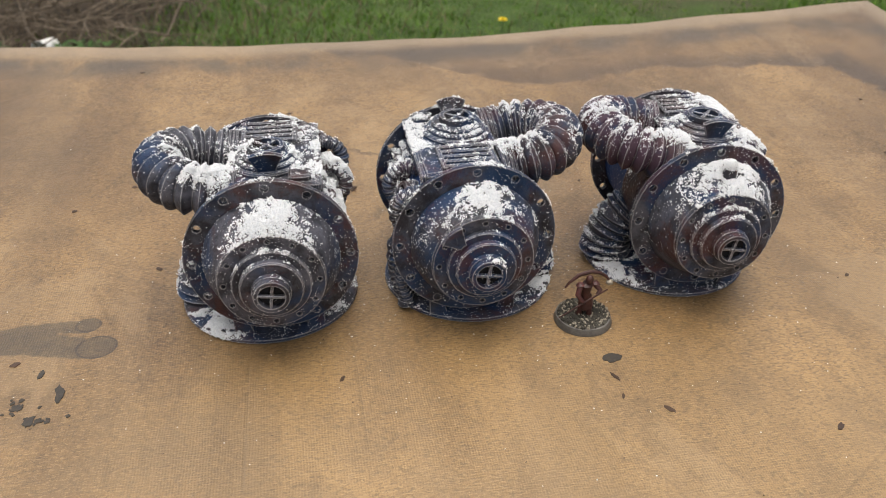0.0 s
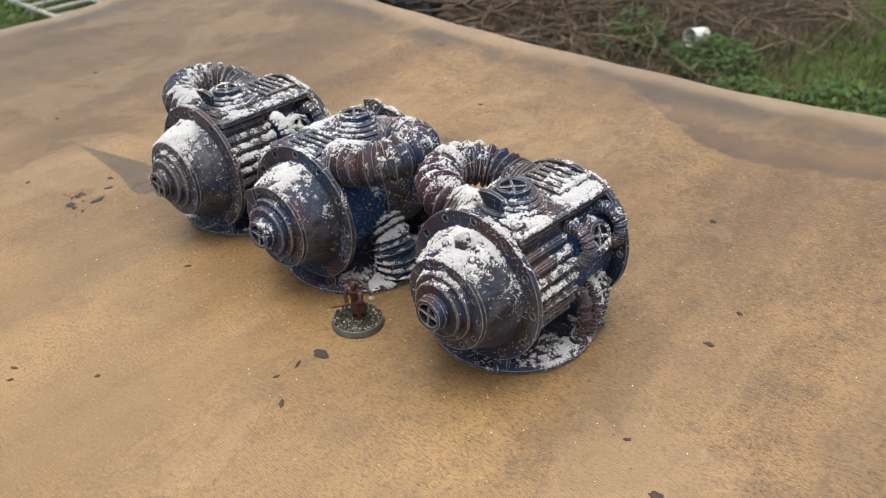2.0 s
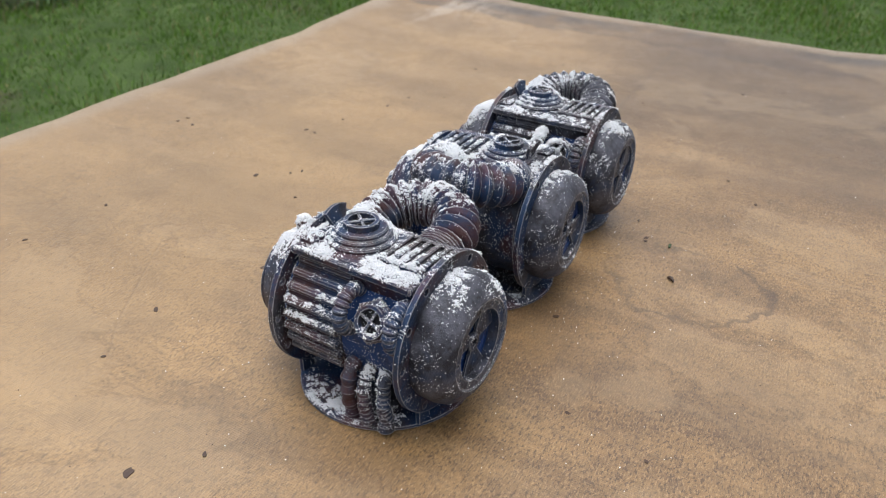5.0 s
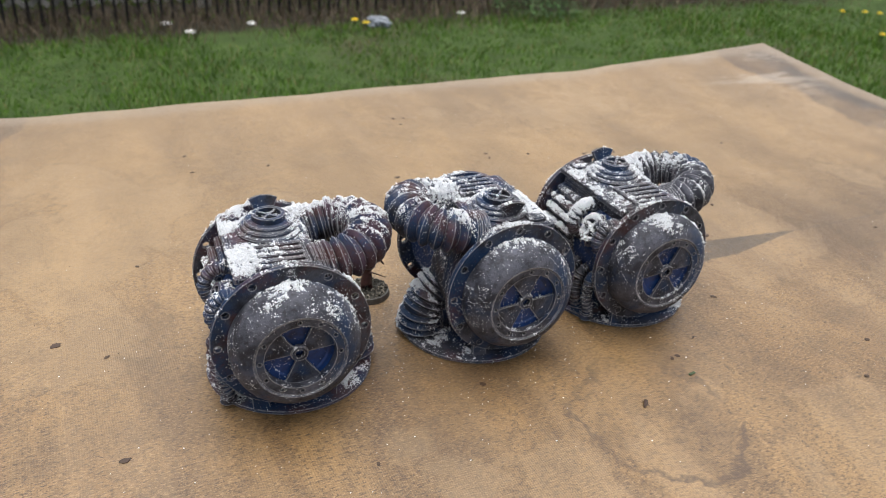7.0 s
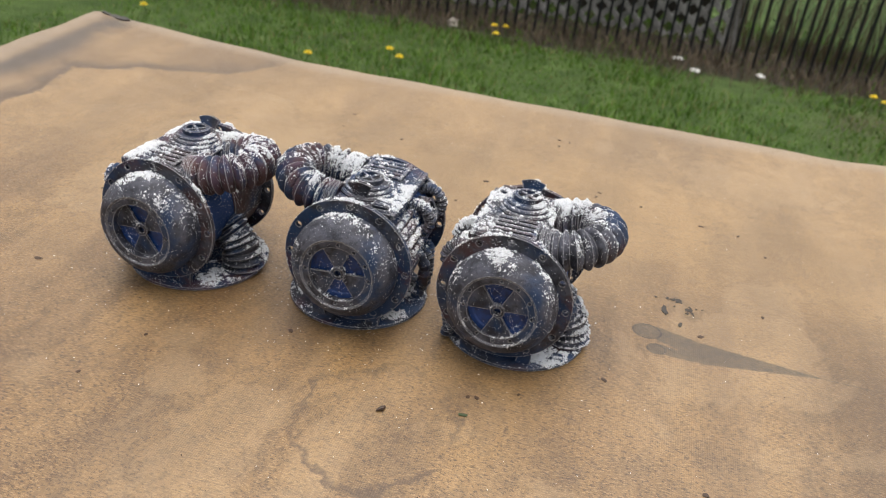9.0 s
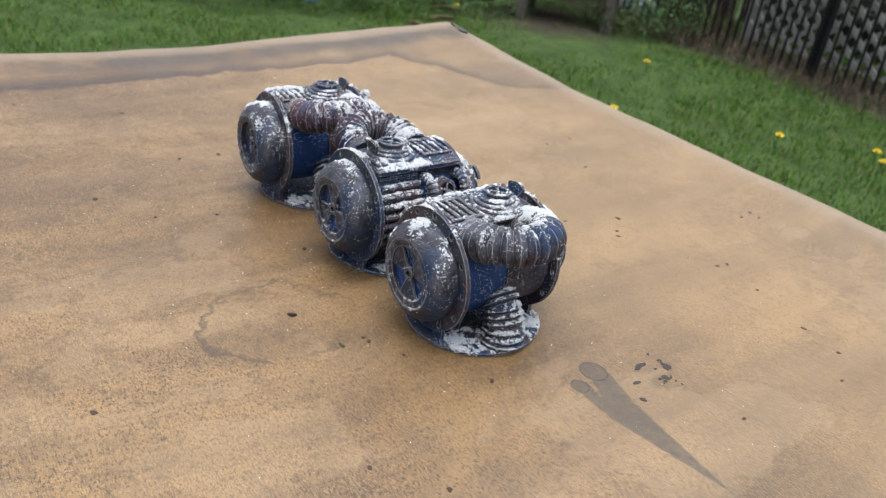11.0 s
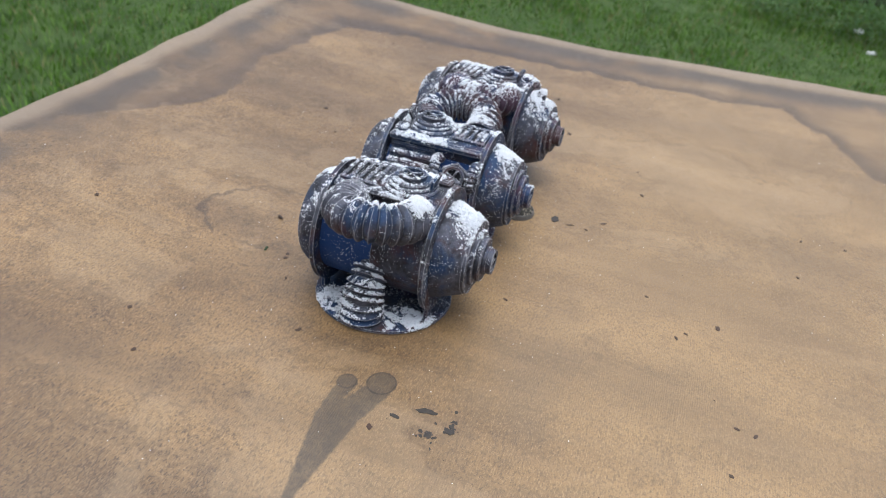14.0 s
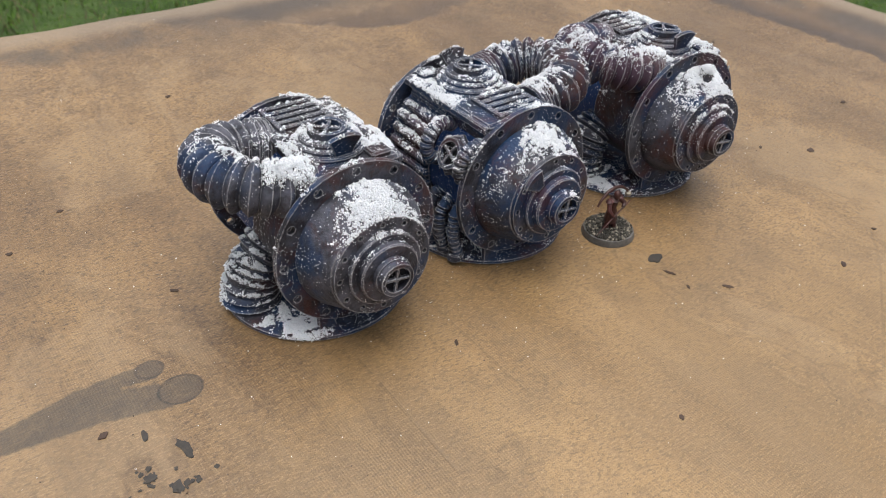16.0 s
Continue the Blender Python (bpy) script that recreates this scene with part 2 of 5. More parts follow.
    base = k.mix(k.math("MULTIPLY", ring, k.ramp(k.noise(20, 3), 0.38, 0.56, 0.12, 0.72)), base, (0.066, 0.041, 0.025))
    inner = k.math("MULTIPLY", k.ramp(far, 0.0300, 0.0345), k.ramp(far, 0.0372, 0.0350))
    base = k.mix(k.math("MULTIPLY", inner, k.ramp(k.noise(24, 3, 0.5, k.shift((3, 3, 0))), 0.48, 0.62, 0.0, 0.30)), base, (0.090, 0.058, 0.034))
    base = k.mix(k.math("MULTIPLY", k.ramp(far, 0.041, 0.03), 0.12), base, (0.134, 0.092, 0.057))
    # faint creases: a bent fold and two scores
    crease = None
    for x0, y0, x1, y1 in ((0.059, -0.173, 0.095, -0.152), (0.095, -0.152, 0.131, -0.130), (0.131, -0.130, 0.153, -0.112), (-0.100, -0.048, -0.101, -0.117), (-0.058, -0.041, -0.058, -0.104)):
        n = math.hypot(x1 - x0, y1 - y0)
        ux, uy = (x1 - x0) / n, (y1 - y0) / n
        ax, ay = k.math("SUBTRACT", x, x0), k.math("SUBTRACT", y, y0)
        s = k.math("MULTIPLY_ADD", ax, ux, k.math("MULTIPLY", ay, uy))
        d = k.math("ABSOLUTE", k.math("MULTIPLY_ADD", ax, uy, k.math("MULTIPLY", ay, -ux)))
        one = k.math("MULTIPLY", k.ramp(d, 0.0009, 0.0003), k.math("MULTIPLY", k.ramp(s, -0.002, 0.004), k.ramp(s, n + 0.002, n - 0.004)))
        crease = one if crease is None else k.math("MAXIMUM", crease, one)
    crease = k.math("MULTIPLY", crease, k.ramp(k.noise(120, 3), 0.3, 0.55, 0.3, 1.0))
    base = k.mix(k.math("MULTIPLY", crease, 0.22), base, (0.057, 0.035, 0.019))
    # faint screen pattern pressed into the board
    jitter = k.math("MULTIPLY", k.noise(90, 3, 0.6), 9.0)
    mesh_x = k.math("SINE", k.math("MULTIPLY_ADD", x, 6100.0, jitter))
    mesh_y = k.math("SINE", k.math("MULTIPLY_ADD", y, 5700.0, jitter))
    screen = k.math("MULTIPLY", k.math("ADD", mesh_x, mesh_y), k.ramp(k.noise(14, 4, 0.6, k.shift((6, 2, 0))), 0.35, 0.65, 0.15, 1.0))
    base = k.mix(k.ramp(screen, 0.2, 1.8, 0.0, 0.22), base, (0.060, 0.036, 0.018))
    # long grey dried spill with two round heads, tapering to a point
    ragged = k.math("MULTIPLY", k.math("SUBTRACT", k.noise(230, 4, 0.6), 0.5), 0.0028)

    def straight(v, a, b, fa, fb):
        n = k.node("ShaderNodeMapRange")
        for value, i in zip((v, a, b, fa, fb), range(5)):
            k.put(value, n.inputs[i])
        return n.outputs[0]

    top = straight(x, -0.254, -0.193, -0.0205, -0.0085)
    low = k.math("ADD", straight(x, -0.254, -0.190, -0.0215, -0.0290), straight(x, -0.190, -0.165, 0.0, -0.0070))
    inside = k.math("MINIMUM", k.math("MINIMUM", k.math("SUBTRACT", top, y), k.math("SUBTRACT", y, low)), k.math("SUBTRACT", -0.1665, x))
    gap = k.math("SUBTRACT", k.math("ABSOLUTE", k.math("MULTIPLY_ADD", k.math("ADD", x, 0.168), 0.25, k.math("ADD", y, 0.0196))), straight(x, -0.182, -0.166, 0.0, 0.0013))
    inside = k.math("MINIMUM", inside, k.math("MAXIMUM", gap, k.math("SUBTRACT", -0.178, x)))
    rims = None
    for hx, hy, hr, squash in ((-0.1614, -0.0285, 0.0078, 1.12), (-0.1672, -0.0128, 0.0050, 1.1)):
        away = k.math("SQRT", k.math("ADD", k.math("POWER", k.math("ADD", x, -hx), 2), k.math("POWER", k.math("MULTIPLY", k.math("ADD", y, -hy), squash), 2)))
        away = k.math("SUBTRACT", hr, away)
        inside = k.math("MAXIMUM", inside, away)
        rim = k.ramp(k.math("ABSOLUTE", k.math("ADD", away, k.math("MULTIPLY", ragged, 0.35))), 0.0009, 0.0002)
        rims = rim if rims is None else k.math("MAXIMUM", rims, rim)
    spill = k.ramp(k.math("ADD", inside, ragged), -0.0006, 0.0010)
    base = k.mix(k.math("MULTIPLY", spill, k.ramp(fleck, 0.3, 0.7, 0.62, 0.80)), base, (0.050, 0.041, 0.031))
    base = k.mix(k.math("MULTIPLY", rims, k.ramp(k.noise(300, 3), 0.3, 0.6, 0.35, 0.85)), base, (0.022, 0.019, 0.016))
    height = k.math("SUBTRACT", k.math("ADD", k.math("ADD", felt, fibre), k.math("MULTIPLY", fleck, 0.8)), k.math("MULTIPLY", crease, 0.4))
    height = k.math("MULTIPLY_ADD", screen, 0.10, height)
    return k.done(base, k.ramp(mid, 0.3, 0.7, 0.28, 0.42), 0.0, height, 0.0005, 0.40, 0.65)


board_material = cardboard_material()


# ---------------------------------------------------------------- mesh kit
def mesh_of(name, verts, faces, mats, angle=35, turn=None, fix=True):
    me = bpy.data.meshes.new(name)
    if turn is not None:
        verts = [turn @ Vector(v) for v in verts]
    me.from_pydata([tuple(v) for v in verts], [], [tuple(f) for f in faces])
    if fix:
        bm = bmesh.new()
        bm.from_mesh(me)
        bmesh.ops.remove_doubles(bm, verts=bm.verts, dist=1e-7)
        bmesh.ops.recalc_face_normals(bm, faces=bm.faces)
        bm.to_mesh(me)
        bm.free()
    me.polygons.foreach_set("use_smooth", [True] * len(me.polygons))
    me.set_sharp_from_angle(angle=radians(angle))
    for m in mats if isinstance(mats, (list, tuple)) else (mats,):
        me.materials.append(m)
    me.update()
    return me


def part(name, geometry, material, parent, label="", turn=None, angle=35):
    ob = new(name, mesh_of(name, *geometry, material, angle, turn))
    ob.parent = parent
    return tagged(ob, label)


def thing(name, label, category, m=None, group="", kind=""):
    ob = new(name)
    ob.empty_display_size = 0.01
    ob.matrix_world = m if m is not None else Matrix()
    return tagged(ob, label, category, group, kind)


def join(*geos):
    verts, faces = [], []
    for v, f in geos:
        n = len(verts)
        verts += [tuple(p) for p in v]
        faces += [tuple(i + n for i in q) for q in f]
    return verts, faces


def moved(geo, m):
    return [tuple(m @ Vector(v)) for v in geo[0]], geo[1]


def lathe(profile, seg=56, z=0.0):
    """Revolves (radius, y) pairs about the y axis at height z."""
    verts, faces, rings = [], [], []
    for r, y in profile:
        if r < 1e-6:
            rings.append([len(verts)])
            verts.append((0, y, z))
        else:
            rings.append(list(range(len(verts), len(verts) + seg)))
            verts += [(r * math.cos(2 * math.pi * i / seg), y, z + r * math.sin(2 * math.pi * i / seg)) for i in range(seg)]
    for a, b in zip(rings, rings[1:]):
        for i in range(seg):
            j = (i + 1) % seg
            if len(a) > 1 and len(b) > 1:
                faces.append((a[i], a[j], b[j], b[i]))
            elif len(a) > 1:
                faces.append((a[i], a[j], b[0]))
            elif len(b) > 1:
                faces.append((a[0], b[j], b[i]))
    return verts, faces


UPRIGHT = Matrix.Rotation(radians(90), 4, "X")  # turns the lathe's y axis up to z


def drilled_ring(r0, r1, y0, y1, n, rh, hole, z=0.0, skip=()):
    """A flat ring about the y axis from radius r0 to r1 with n round holes of radius hole at radius rh."""
    verts, faces = [], []
    step = 2 * math.pi / n

    def add(r, a, y):
        verts.append((r * math.cos(a), y, z + r * math.sin(a)))
        return len(verts) - 1

    for s in range(n):
        mid = s * step
        edge = []
        for i in range(4):
            edge.append((r1, mid - step / 2 + step * i / 4))
        for i in range(2):
            edge.append((r1 + (r0 - r1) * i / 2, mid + step / 2))
        for i in range(4):
            edge.append((r0, mid + step / 2 - step * i / 4))
        for i in range(2):
            edge.append((r0 + (r1 - r0) * i / 2, mid - step / 2))
        loops = []
        for y in (y0, y1):
            outer = [add(r, a, y) for r, a in edge]
            inner = []
            for r, a in edge:
                px, pz = r * math.cos(a) - rh * math.cos(mid), r * math.sin(a) - rh * math.sin(mid)
                q = hole / math.hypot(px, pz)
                verts.append((rh * math.cos(mid) + px * q, y, z + rh * math.sin(mid) + pz * q))
                inner.append(len(verts) - 1)
            loops.append((outer, inner))
            for i in range(12):
                j = (i + 1) % 12
                faces.append((outer[i], outer[j], inner[j], inner[i]))
        (oa, ia), (ob, ib) = loops
        for i in range(12):
            j = (i + 1) % 12
            if s not in skip:
                faces.append((ia[i], ia[j], ib[j], ib[i]))
            if i < 4 or 6 <= i < 10:
                faces.append((oa[i], oa[j], ob[j], ob[i]))
        if s in skip:
            faces += [tuple(ia), tuple(ib)]
    return verts, faces


def box(sx, sy, sz, at=(0, 0, 0), bevel=0.0004, m=None):
    """A box with chamfered edges."""
    bm = bmesh.new()
    bmesh.ops.create_cube(bm, size=1.0)
    bmesh.ops.scale(bm, vec=(sx, sy, sz), verts=bm.verts)
    if bevel > 0:
        bmesh.ops.bevel(bm, geom=bm.edges[:], offset=min(bevel, 0.45 * min(sx, sy, sz)), segments=1, affect="EDGES")
    bm.verts.index_update()
    verts, faces = [v.co.copy() for v in bm.verts], [[v.index for v in f.verts] for f in bm.faces]
    bm.free()
    t = Matrix.Translation(at) @ (m if m is not None else Matrix())
    return [tuple(t @ v) for v in verts], faces


def sweep(path, radii, seg=16, caps=True, oval=1.0):
    """A tube of changing radius along a path."""
    pts = [Vector(p) for p in path]
    verts, faces = [], []
    tangent = (pts[1] - pts[0]).normalized()
    side = tangent.orthogonal().normalized()
    for i, p in enumerate(pts):
        t = (pts[min(i + 1, len(pts) - 1)] - pts[max(i - 1, 0)]).normalized()
        side = (side - t * side.dot(t)).normalized()
        up = t.cross(side)
        for s in range(seg):
            a = 2 * math.pi * s / seg
            verts.append(p + (side * math.cos(a) + up * math.sin(a) * oval) * radii[i])
    for i in range(len(pts) - 1):
        for s in range(seg):
            j = (s + 1) % seg
            faces.append((i * seg + s, i * seg + j, (i + 1) * seg + j, (i + 1) * seg + s))
    if caps:
        faces += [tuple(range(seg)), tuple(range((len(pts) - 1) * seg, len(pts) * seg))]
    return [tuple(v) for v in verts], faces


def along(points, n):
    """n places at even steps along a broken line."""
    p = np.array(points, float)
    s = np.r_[0, np.cumsum(np.linalg.norm(np.diff(p, axis=0), axis=1))]
    u = np.linspace(0, s[-1], n)
    return np.stack([np.interp(u, s, p[:, i]) for i in range(3)], 1)


def bellows(points, ribs, core, swell, seg=20, per=8, sharp=1.0, flare=0.0):
    """A ribbed hose: ribs bulge out of the core radius, with sharp valleys between them."""
    n = ribs * per + 1
    path = along(points, n)
    radii = []
    for i in range(n):
        u = i / per
        radii.append((core + swell * (1 - abs(2 * (u % 1.0) - 1)) ** sharp) * (1 + flare * max(0.0, i / n - 0.45) / 0.55))
    return sweep(path, radii, seg)


def prism(outline, thickness, m):
    """An outline in the xy plane, given depth."""
    n = len(outline)
    verts = [m @ Vector((x, y, z)) for z in (-thickness / 2, thickness / 2) for x, y in outline]
    faces = [tuple(range(n))[::-1], tuple(range(n, 2 * n))] + [(i, (i + 1) % n, n + (i + 1) % n, n + i) for i in range(n)]
    return [tuple(v) for v in verts], faces


def sector(r0, r1, a0, a1, n=8):
    ang = [radians(a0 + (a1 - a0) * i / n) for i in range(n + 1)]
    return [(r1 * math.cos(a), r1 * math.sin(a)) for a in ang] + [(r0 * math.cos(a), r0 * math.sin(a)) for a in reversed(ang)]


# ---------------------------------------------------------------- lawn level, board and table
GROUND = -0.70
SX, SY = (-0.553, 0.420), (-0.363, 0.318)  # the board's edges


def board_height(x, y):
    """The board lies flat in the middle; its corners and rim curl up a little."""
    u = max(0.0, (x - 0.20) / 0.220, (-0.28 - x) / 0.273)
    v = max(0.0, (y - 0.16) / 0.158, (-0.19 - y) / 0.173)
    rim = 0.011 if (x > 0 and u > v) or (y > 0 and v > u) else 0.008
    if x < 0 and y < 0:
        curl = 0.013 * (u * v) ** 1.3
    elif x < 0:
        curl = 0.022 * max(0.0, (-0.08 - x) / 0.473) ** 1.2 * max(0.0, (y - 0.12) / 0.198) ** 1.3
    elif y > 0:
        curl = 0.015 * max(0.0, (x - 0.06) / 0.360) ** 1.3 * max(0.0, (y - 0.05) / 0.268) ** 1.4
    else:
        curl = 0.014 * max(0.0, (x - 0.10) / 0.320) ** 2.2 * max(0.0, (-0.05 - y) / 0.313) ** 0.8
    ripple = noise.noise((x * 11, y * 1.6, 5)) * min(1.0, max(0.0, math.hypot(x * 0.9, y * 1.2) - 0.17) / 0.1)
    return curl + rim * max(u, v) ** 2.2 + 0.0011 * ripple


def build_board():
    nx, ny = 76, 58
    verts, faces = [], []
    for lay in (0, 1):
        for j in range(ny + 1):
            for i in range(nx + 1):
                fx, fy = i / nx, j / ny
                x = SX[0] + (SX[1] - SX[0]) * fx
                y = SY[0] + (SY[1] - SY[0]) * fy
                if i in (0, nx):
                    x += 0.0022 * noise.noise((3.1, y * 22, i))
                if j in (0, ny):
                    y += 0.0022 * noise.noise((x * 22, 7.7, j))
                z = board_height(x, y)
                rim = min(fx, 1 - fx) * nx, min(fy, 1 - fy) * ny
                if min(rim) < 1:
                    z += (-0.0009 if lay == 0 else 0.0006)
                verts.append((x, y, z - 0.0042 * lay))
    w, lay = nx + 1, (nx + 1) * (ny + 1)
    for j in range(ny):
        for i in range(nx):
            a = j * w + i
            faces.append((a, a + 1, a + w + 1, a + w))
            faces.append((lay + a, lay + a + w, lay + a + w + 1, lay + a + 1))
    for j in range(ny):
        for i in (0, nx):
            a = j * w + i
            faces.append((a, a + w, lay + a + w, lay + a))
    for i in range(nx):
        for j in (0, ny):
            a = j * w + i
            faces.append((a, a + 1, lay + a + 1, lay + a))
    ob = new("board", mesh_of("board", verts, faces, board_material, 50))
    return tagged(ob, "large stained brown hardboard sheet lying on a table", "board", kind="structure")


board = build_board()


def build_table():
    t = thing("table", "plain dark folding table under the brown board", "table")
    wood = plain("table_top_laminate", (0.16, 0.14, 0.12), 0.6, 0, 60)
    steel = plain("grey_steel_tube", (0.11, 0.11, 0.12), 0.45, 0.6, 200)
    part("tabletop", box(0.84, 0.62, 0.022, (-0.02, -0.015, -0.0160), 0.004), wood, t)
    for sx in (-0.36, 0.32):
        for sy in (-0.26, 0.23):
            part("leg", sweep([(sx, sy, -0.027), (sx * 1.02, sy * 1.02, GROUND)], [0.0125, 0.0125], 14), steel, t)
    return t


build_table()

# ---------------------------------------------------------------- the three scenery machines
AX = 0.0375  # height of the barrel's axis over the board


def four_hole_port(parent, m, r, depth, material, name="port"):
    """A round window: a ring, a black disc painted as shade and a cross of two bars."""
    p = part(name, moved(lathe([(r * 0.72, 0), (r * 0.74, -depth), (r * 0.98, -depth), (r, -depth * 0.7), (r, 0.0004)], 32), m), material, parent)
    part("recess", moved(lathe([(0, -depth * 0.15), (r * 0.74, -depth * 0.15)], 24), m), shadow_gap, p, "black disc standing for the shade behind the cross")
    bars = [box(r * 1.50, depth * 0.55, r * 0.16, (0, -depth * 0.62, 0), r * 0.03), box(r * 0.16, depth * 0.52, r * 1.50, (0, -depth * 0.62, 0), r * 0.03)]
    part("cross", moved(join(*bars), m), material, p)
    part("rivet", moved(lathe([(0, -depth * 1.02), (r * 0.10, -depth * 0.98), (r * 0.13, -depth * 0.7)], 12), m), material, p)
    return p


def nose_end(root, metal):
    nose = part("nose_cone", lathe([(0.0, -0.030), (0.0262, -0.030), (0.0268, -0.0325), (0.0264, -0.0345), (0.0214, -0.0462), (0.0206, -0.0470), (0.0, -0.0470)], 64, AX), metal, root)
    part("face_ring", drilled_ring(0.0148, 0.0203, -0.0488, -0.0468, 12, 0.0180, 0.00100, AX), metal, nose)
    part("step_disc", lathe([(0.0152, -0.0480), (0.0151, -0.0506), (0.0147, -0.0511), (0.0, -0.0512)], 48, AX), metal, nose)
    part("step_disc", lathe([(0.0122, -0.0510), (0.0121, -0.0535), (0.0116, -0.0541), (0.0, -0.0541)], 48, AX), metal, nose)
    part("step_disc", lathe([(0.0077, -0.0540), (0.0076, -0.0556), (0.0073, -0.0560), (0.0, -0.0560)], 40, AX), metal, nose)
    four_hole_port(nose, Matrix.Translation((0, -0.0558, AX)) @ Matrix.Rotation(radians(8), 4, "Y"), 0.0069, 0.0030, metal)
    return nose


def fan_end(root, metal, turn, reach):
    cap = part("end_cap", lathe([(0.0, 0.030), (0.0262, 0.030), (0.0274, 0.0330), (0.0276, 0.0365 + reach), (0.0268, 0.0398 + reach), (0.0246, 0.0432 + reach), (0.0216, 0.0454 + reach), (0.0194, 0.0460 + reach), (0.0188, 0.0456 + reach), (0.0186, 0.0424), (0.0, 0.0424)], 64, AX), metal, root)
    part("bolt_ring", drilled_ring(0.0150, 0.0186, 0.0425, 0.0453 + reach, 12, 0.0168, 0.00088, AX, skip=(2, 7)), metal, cap)
    part("fan_recess", lathe([(0, 0.0426), (0.0120, 0.0426), (0.0128, 0.0432), (0.0151, 0.0432)], 40, AX), fan_blue, cap, "deep blue recess behind the fan blades")
    for i in range(3):
        m = Matrix.Translation((0, 0.0440, AX)) @ Matrix.Rotation(radians(-90), 4, "X") @ Matrix.Rotation(radians(turn + 120 * i), 4, "Z")
        part("fan_blade", prism(sector(0.0036, 0.0150, -30, 30), 0.0012, m), metal, cap)
    part("hub", lathe([(0.0019, 0.0432), (0.0019, 0.0453), (0.0034, 0.0453), (0.0037, 0.0449), (0.0037, 0.0430)], 24, AX), metal, cap)
    return cap


def machine(label, m, metal, shell, hose_paint, flip, fan_turn, flap_tilt, reach, lift, group="scenery machines"):
    """A squat barrel-shaped machine on a round plate: nose cone, fan end, vented roof, ribbed hoses."""
    root = thing("scenery_machine", label, "model machine", m, group)
    t = Matrix.Rotation(math.pi, 4, "Z") if flip else None
    part("base_plate", moved(lathe([(0, 0), (0.0378, 0), (0.0384, 0.0006), (0.0382, 0.0019), (0.0374, 0.0024), (0, 0.0024)], 72), Matrix.Translation((-0.004, 0, 0)) @ UPRIGHT), metal, root, "", t)
    part("barrel", lathe([(0, -0.029), (0.0272, -0.029), (0.0275, -0.012), (0.0272, 0.0), (0.0275, 0.015), (0.0272, 0.031), (0, 0.031)], 64, AX), deep_blue_of, root, "barrel in deep blue paint", t)
    for y0, y1 in ((-0.0315, -0.0290), (0.0300, 0.0325)):
        part("flange", drilled_ring(0.0235, 0.0342, y0, y1, 12, 0.0311, 0.00165, AX), metal, root)
    for sx in (-1, 1):
        for y in (-0.0302, 0.0312):
            foot = [(0.0110, 0.0), (0.0185, 0.0), (0.0190, 0.012), (0.0140, 0.012)]
            part("foot", prism([(sx * a, b + 0.002) for a, b in foot][::sx], 0.0021, Matrix.Translation((0, y, 0)) @ UPRIGHT), metal, root)
    nose_end(root, shell)
    fan_end(root, cap_grey, fan_turn, reach)

    # roof housing with its vent and grille
    roof = part("roof_housing", join(box(0.0310, 0.0585, 0.0225, (0.0028, 0.0005, 0.0550), 0.0012), box(0.0352, 0.0580, 0.0030, (0.0030, 0.0005, 0.0668), 0.0012)), metal, root, "", t)
    part("roof_lip", box(0.0024, 0.0575, 0.0034, (0.0208, 0.0005, 0.0660), 0.0006), metal, roof, "", t)
    part("roof_block", box(0.0085, 0.0075, 0.0034, (0.0135, -0.0235, 0.0692), 0.0009), metal, roof, "", t)
    vx, vy = 0.0010, -0.0085
    vent = part("roof_vent", moved(lathe([(0.0145, 0.0670), (0.0145, 0.0693), (0.0139, 0.0700), (0.0126, 0.0700), (0.0125, 0.0713), (0.0120, 0.0719), (0.0108, 0.0719), (0.0107, 0.0732), (0.0102, 0.0738), (0.0080, 0.0738), (0, 0.0738)], 48), Matrix.Translation((vx, vy, 0)) @ UPRIGHT), metal, roof, "", t)
    four_hole_port(vent, (t if flip else Matrix()) @ Matrix.Translation((vx, vy, 0.0737)) @ Matrix.Rotation(radians(-90), 4, "X") @ Matrix.Rotation(radians(40), 4, "Y"), 0.0074, 0.0026, metal)
    fm = Matrix.Translation((vx, vy - 0.0116, 0.0708)) @ Matrix.Rotation(radians(flap_tilt), 4, "X") @ UPRIGHT
    rim_line = [(0.0128 * math.sin(q), 0.0128 * math.cos(q) - 0.0044) for q in np.linspace(0.53, -0.53, 9)]
    part("flap", prism([(-0.0036, -0.001), (0.0036, -0.001), (0.0040, 0.0014)] + rim_line + [(-0.0040, 0.0014)], 0.0018, fm), metal, vent, "upright fan-shaped flap", t)
    grille = part("grille_rail", box(0.0020, 0.0204, 0.0026, (-0.0092, 0.0180, 0.0692), 0.0005), metal, roof, "", t)
    part("grille_rail", box(0.0020, 0.0204, 0.0026, (0.0122, 0.0180, 0.0692), 0.0005), metal, roof, "", t)
    part("recess", box(0.0205, 0.0190, 0.0006, (0.0015, 0.0180, 0.0684), 0.0), shadow_gap, grille, "black sheet standing for the shade under the slats", t)
    for i in range(5):
        part("slat", box(0.0205, 0.0020, 0.0024, (0.0015, 0.0092 + 0.0044 * i, 0.0694), 0.0005), metal, grille, "", t)

    # big ribbed elbow hose on one side
    lean, yc, rb = radians(12), -0.0004, 0.0182
    d = Vector((-math.cos(lean), 0, math.sin(lean)))
    at = Vector((-0.0128, yc, 0.0602 + lift))
    pts = [at + Vector((0, -rb, 0)), at + d * 0.0116 + Vector((0, -rb, 0))]
    pts += [at + d * (0.0116 + rb * math.sin(radians(a))) + Vector((0, -rb * math.cos(radians(a)), 0)) for a in range(9, 180, 9)]
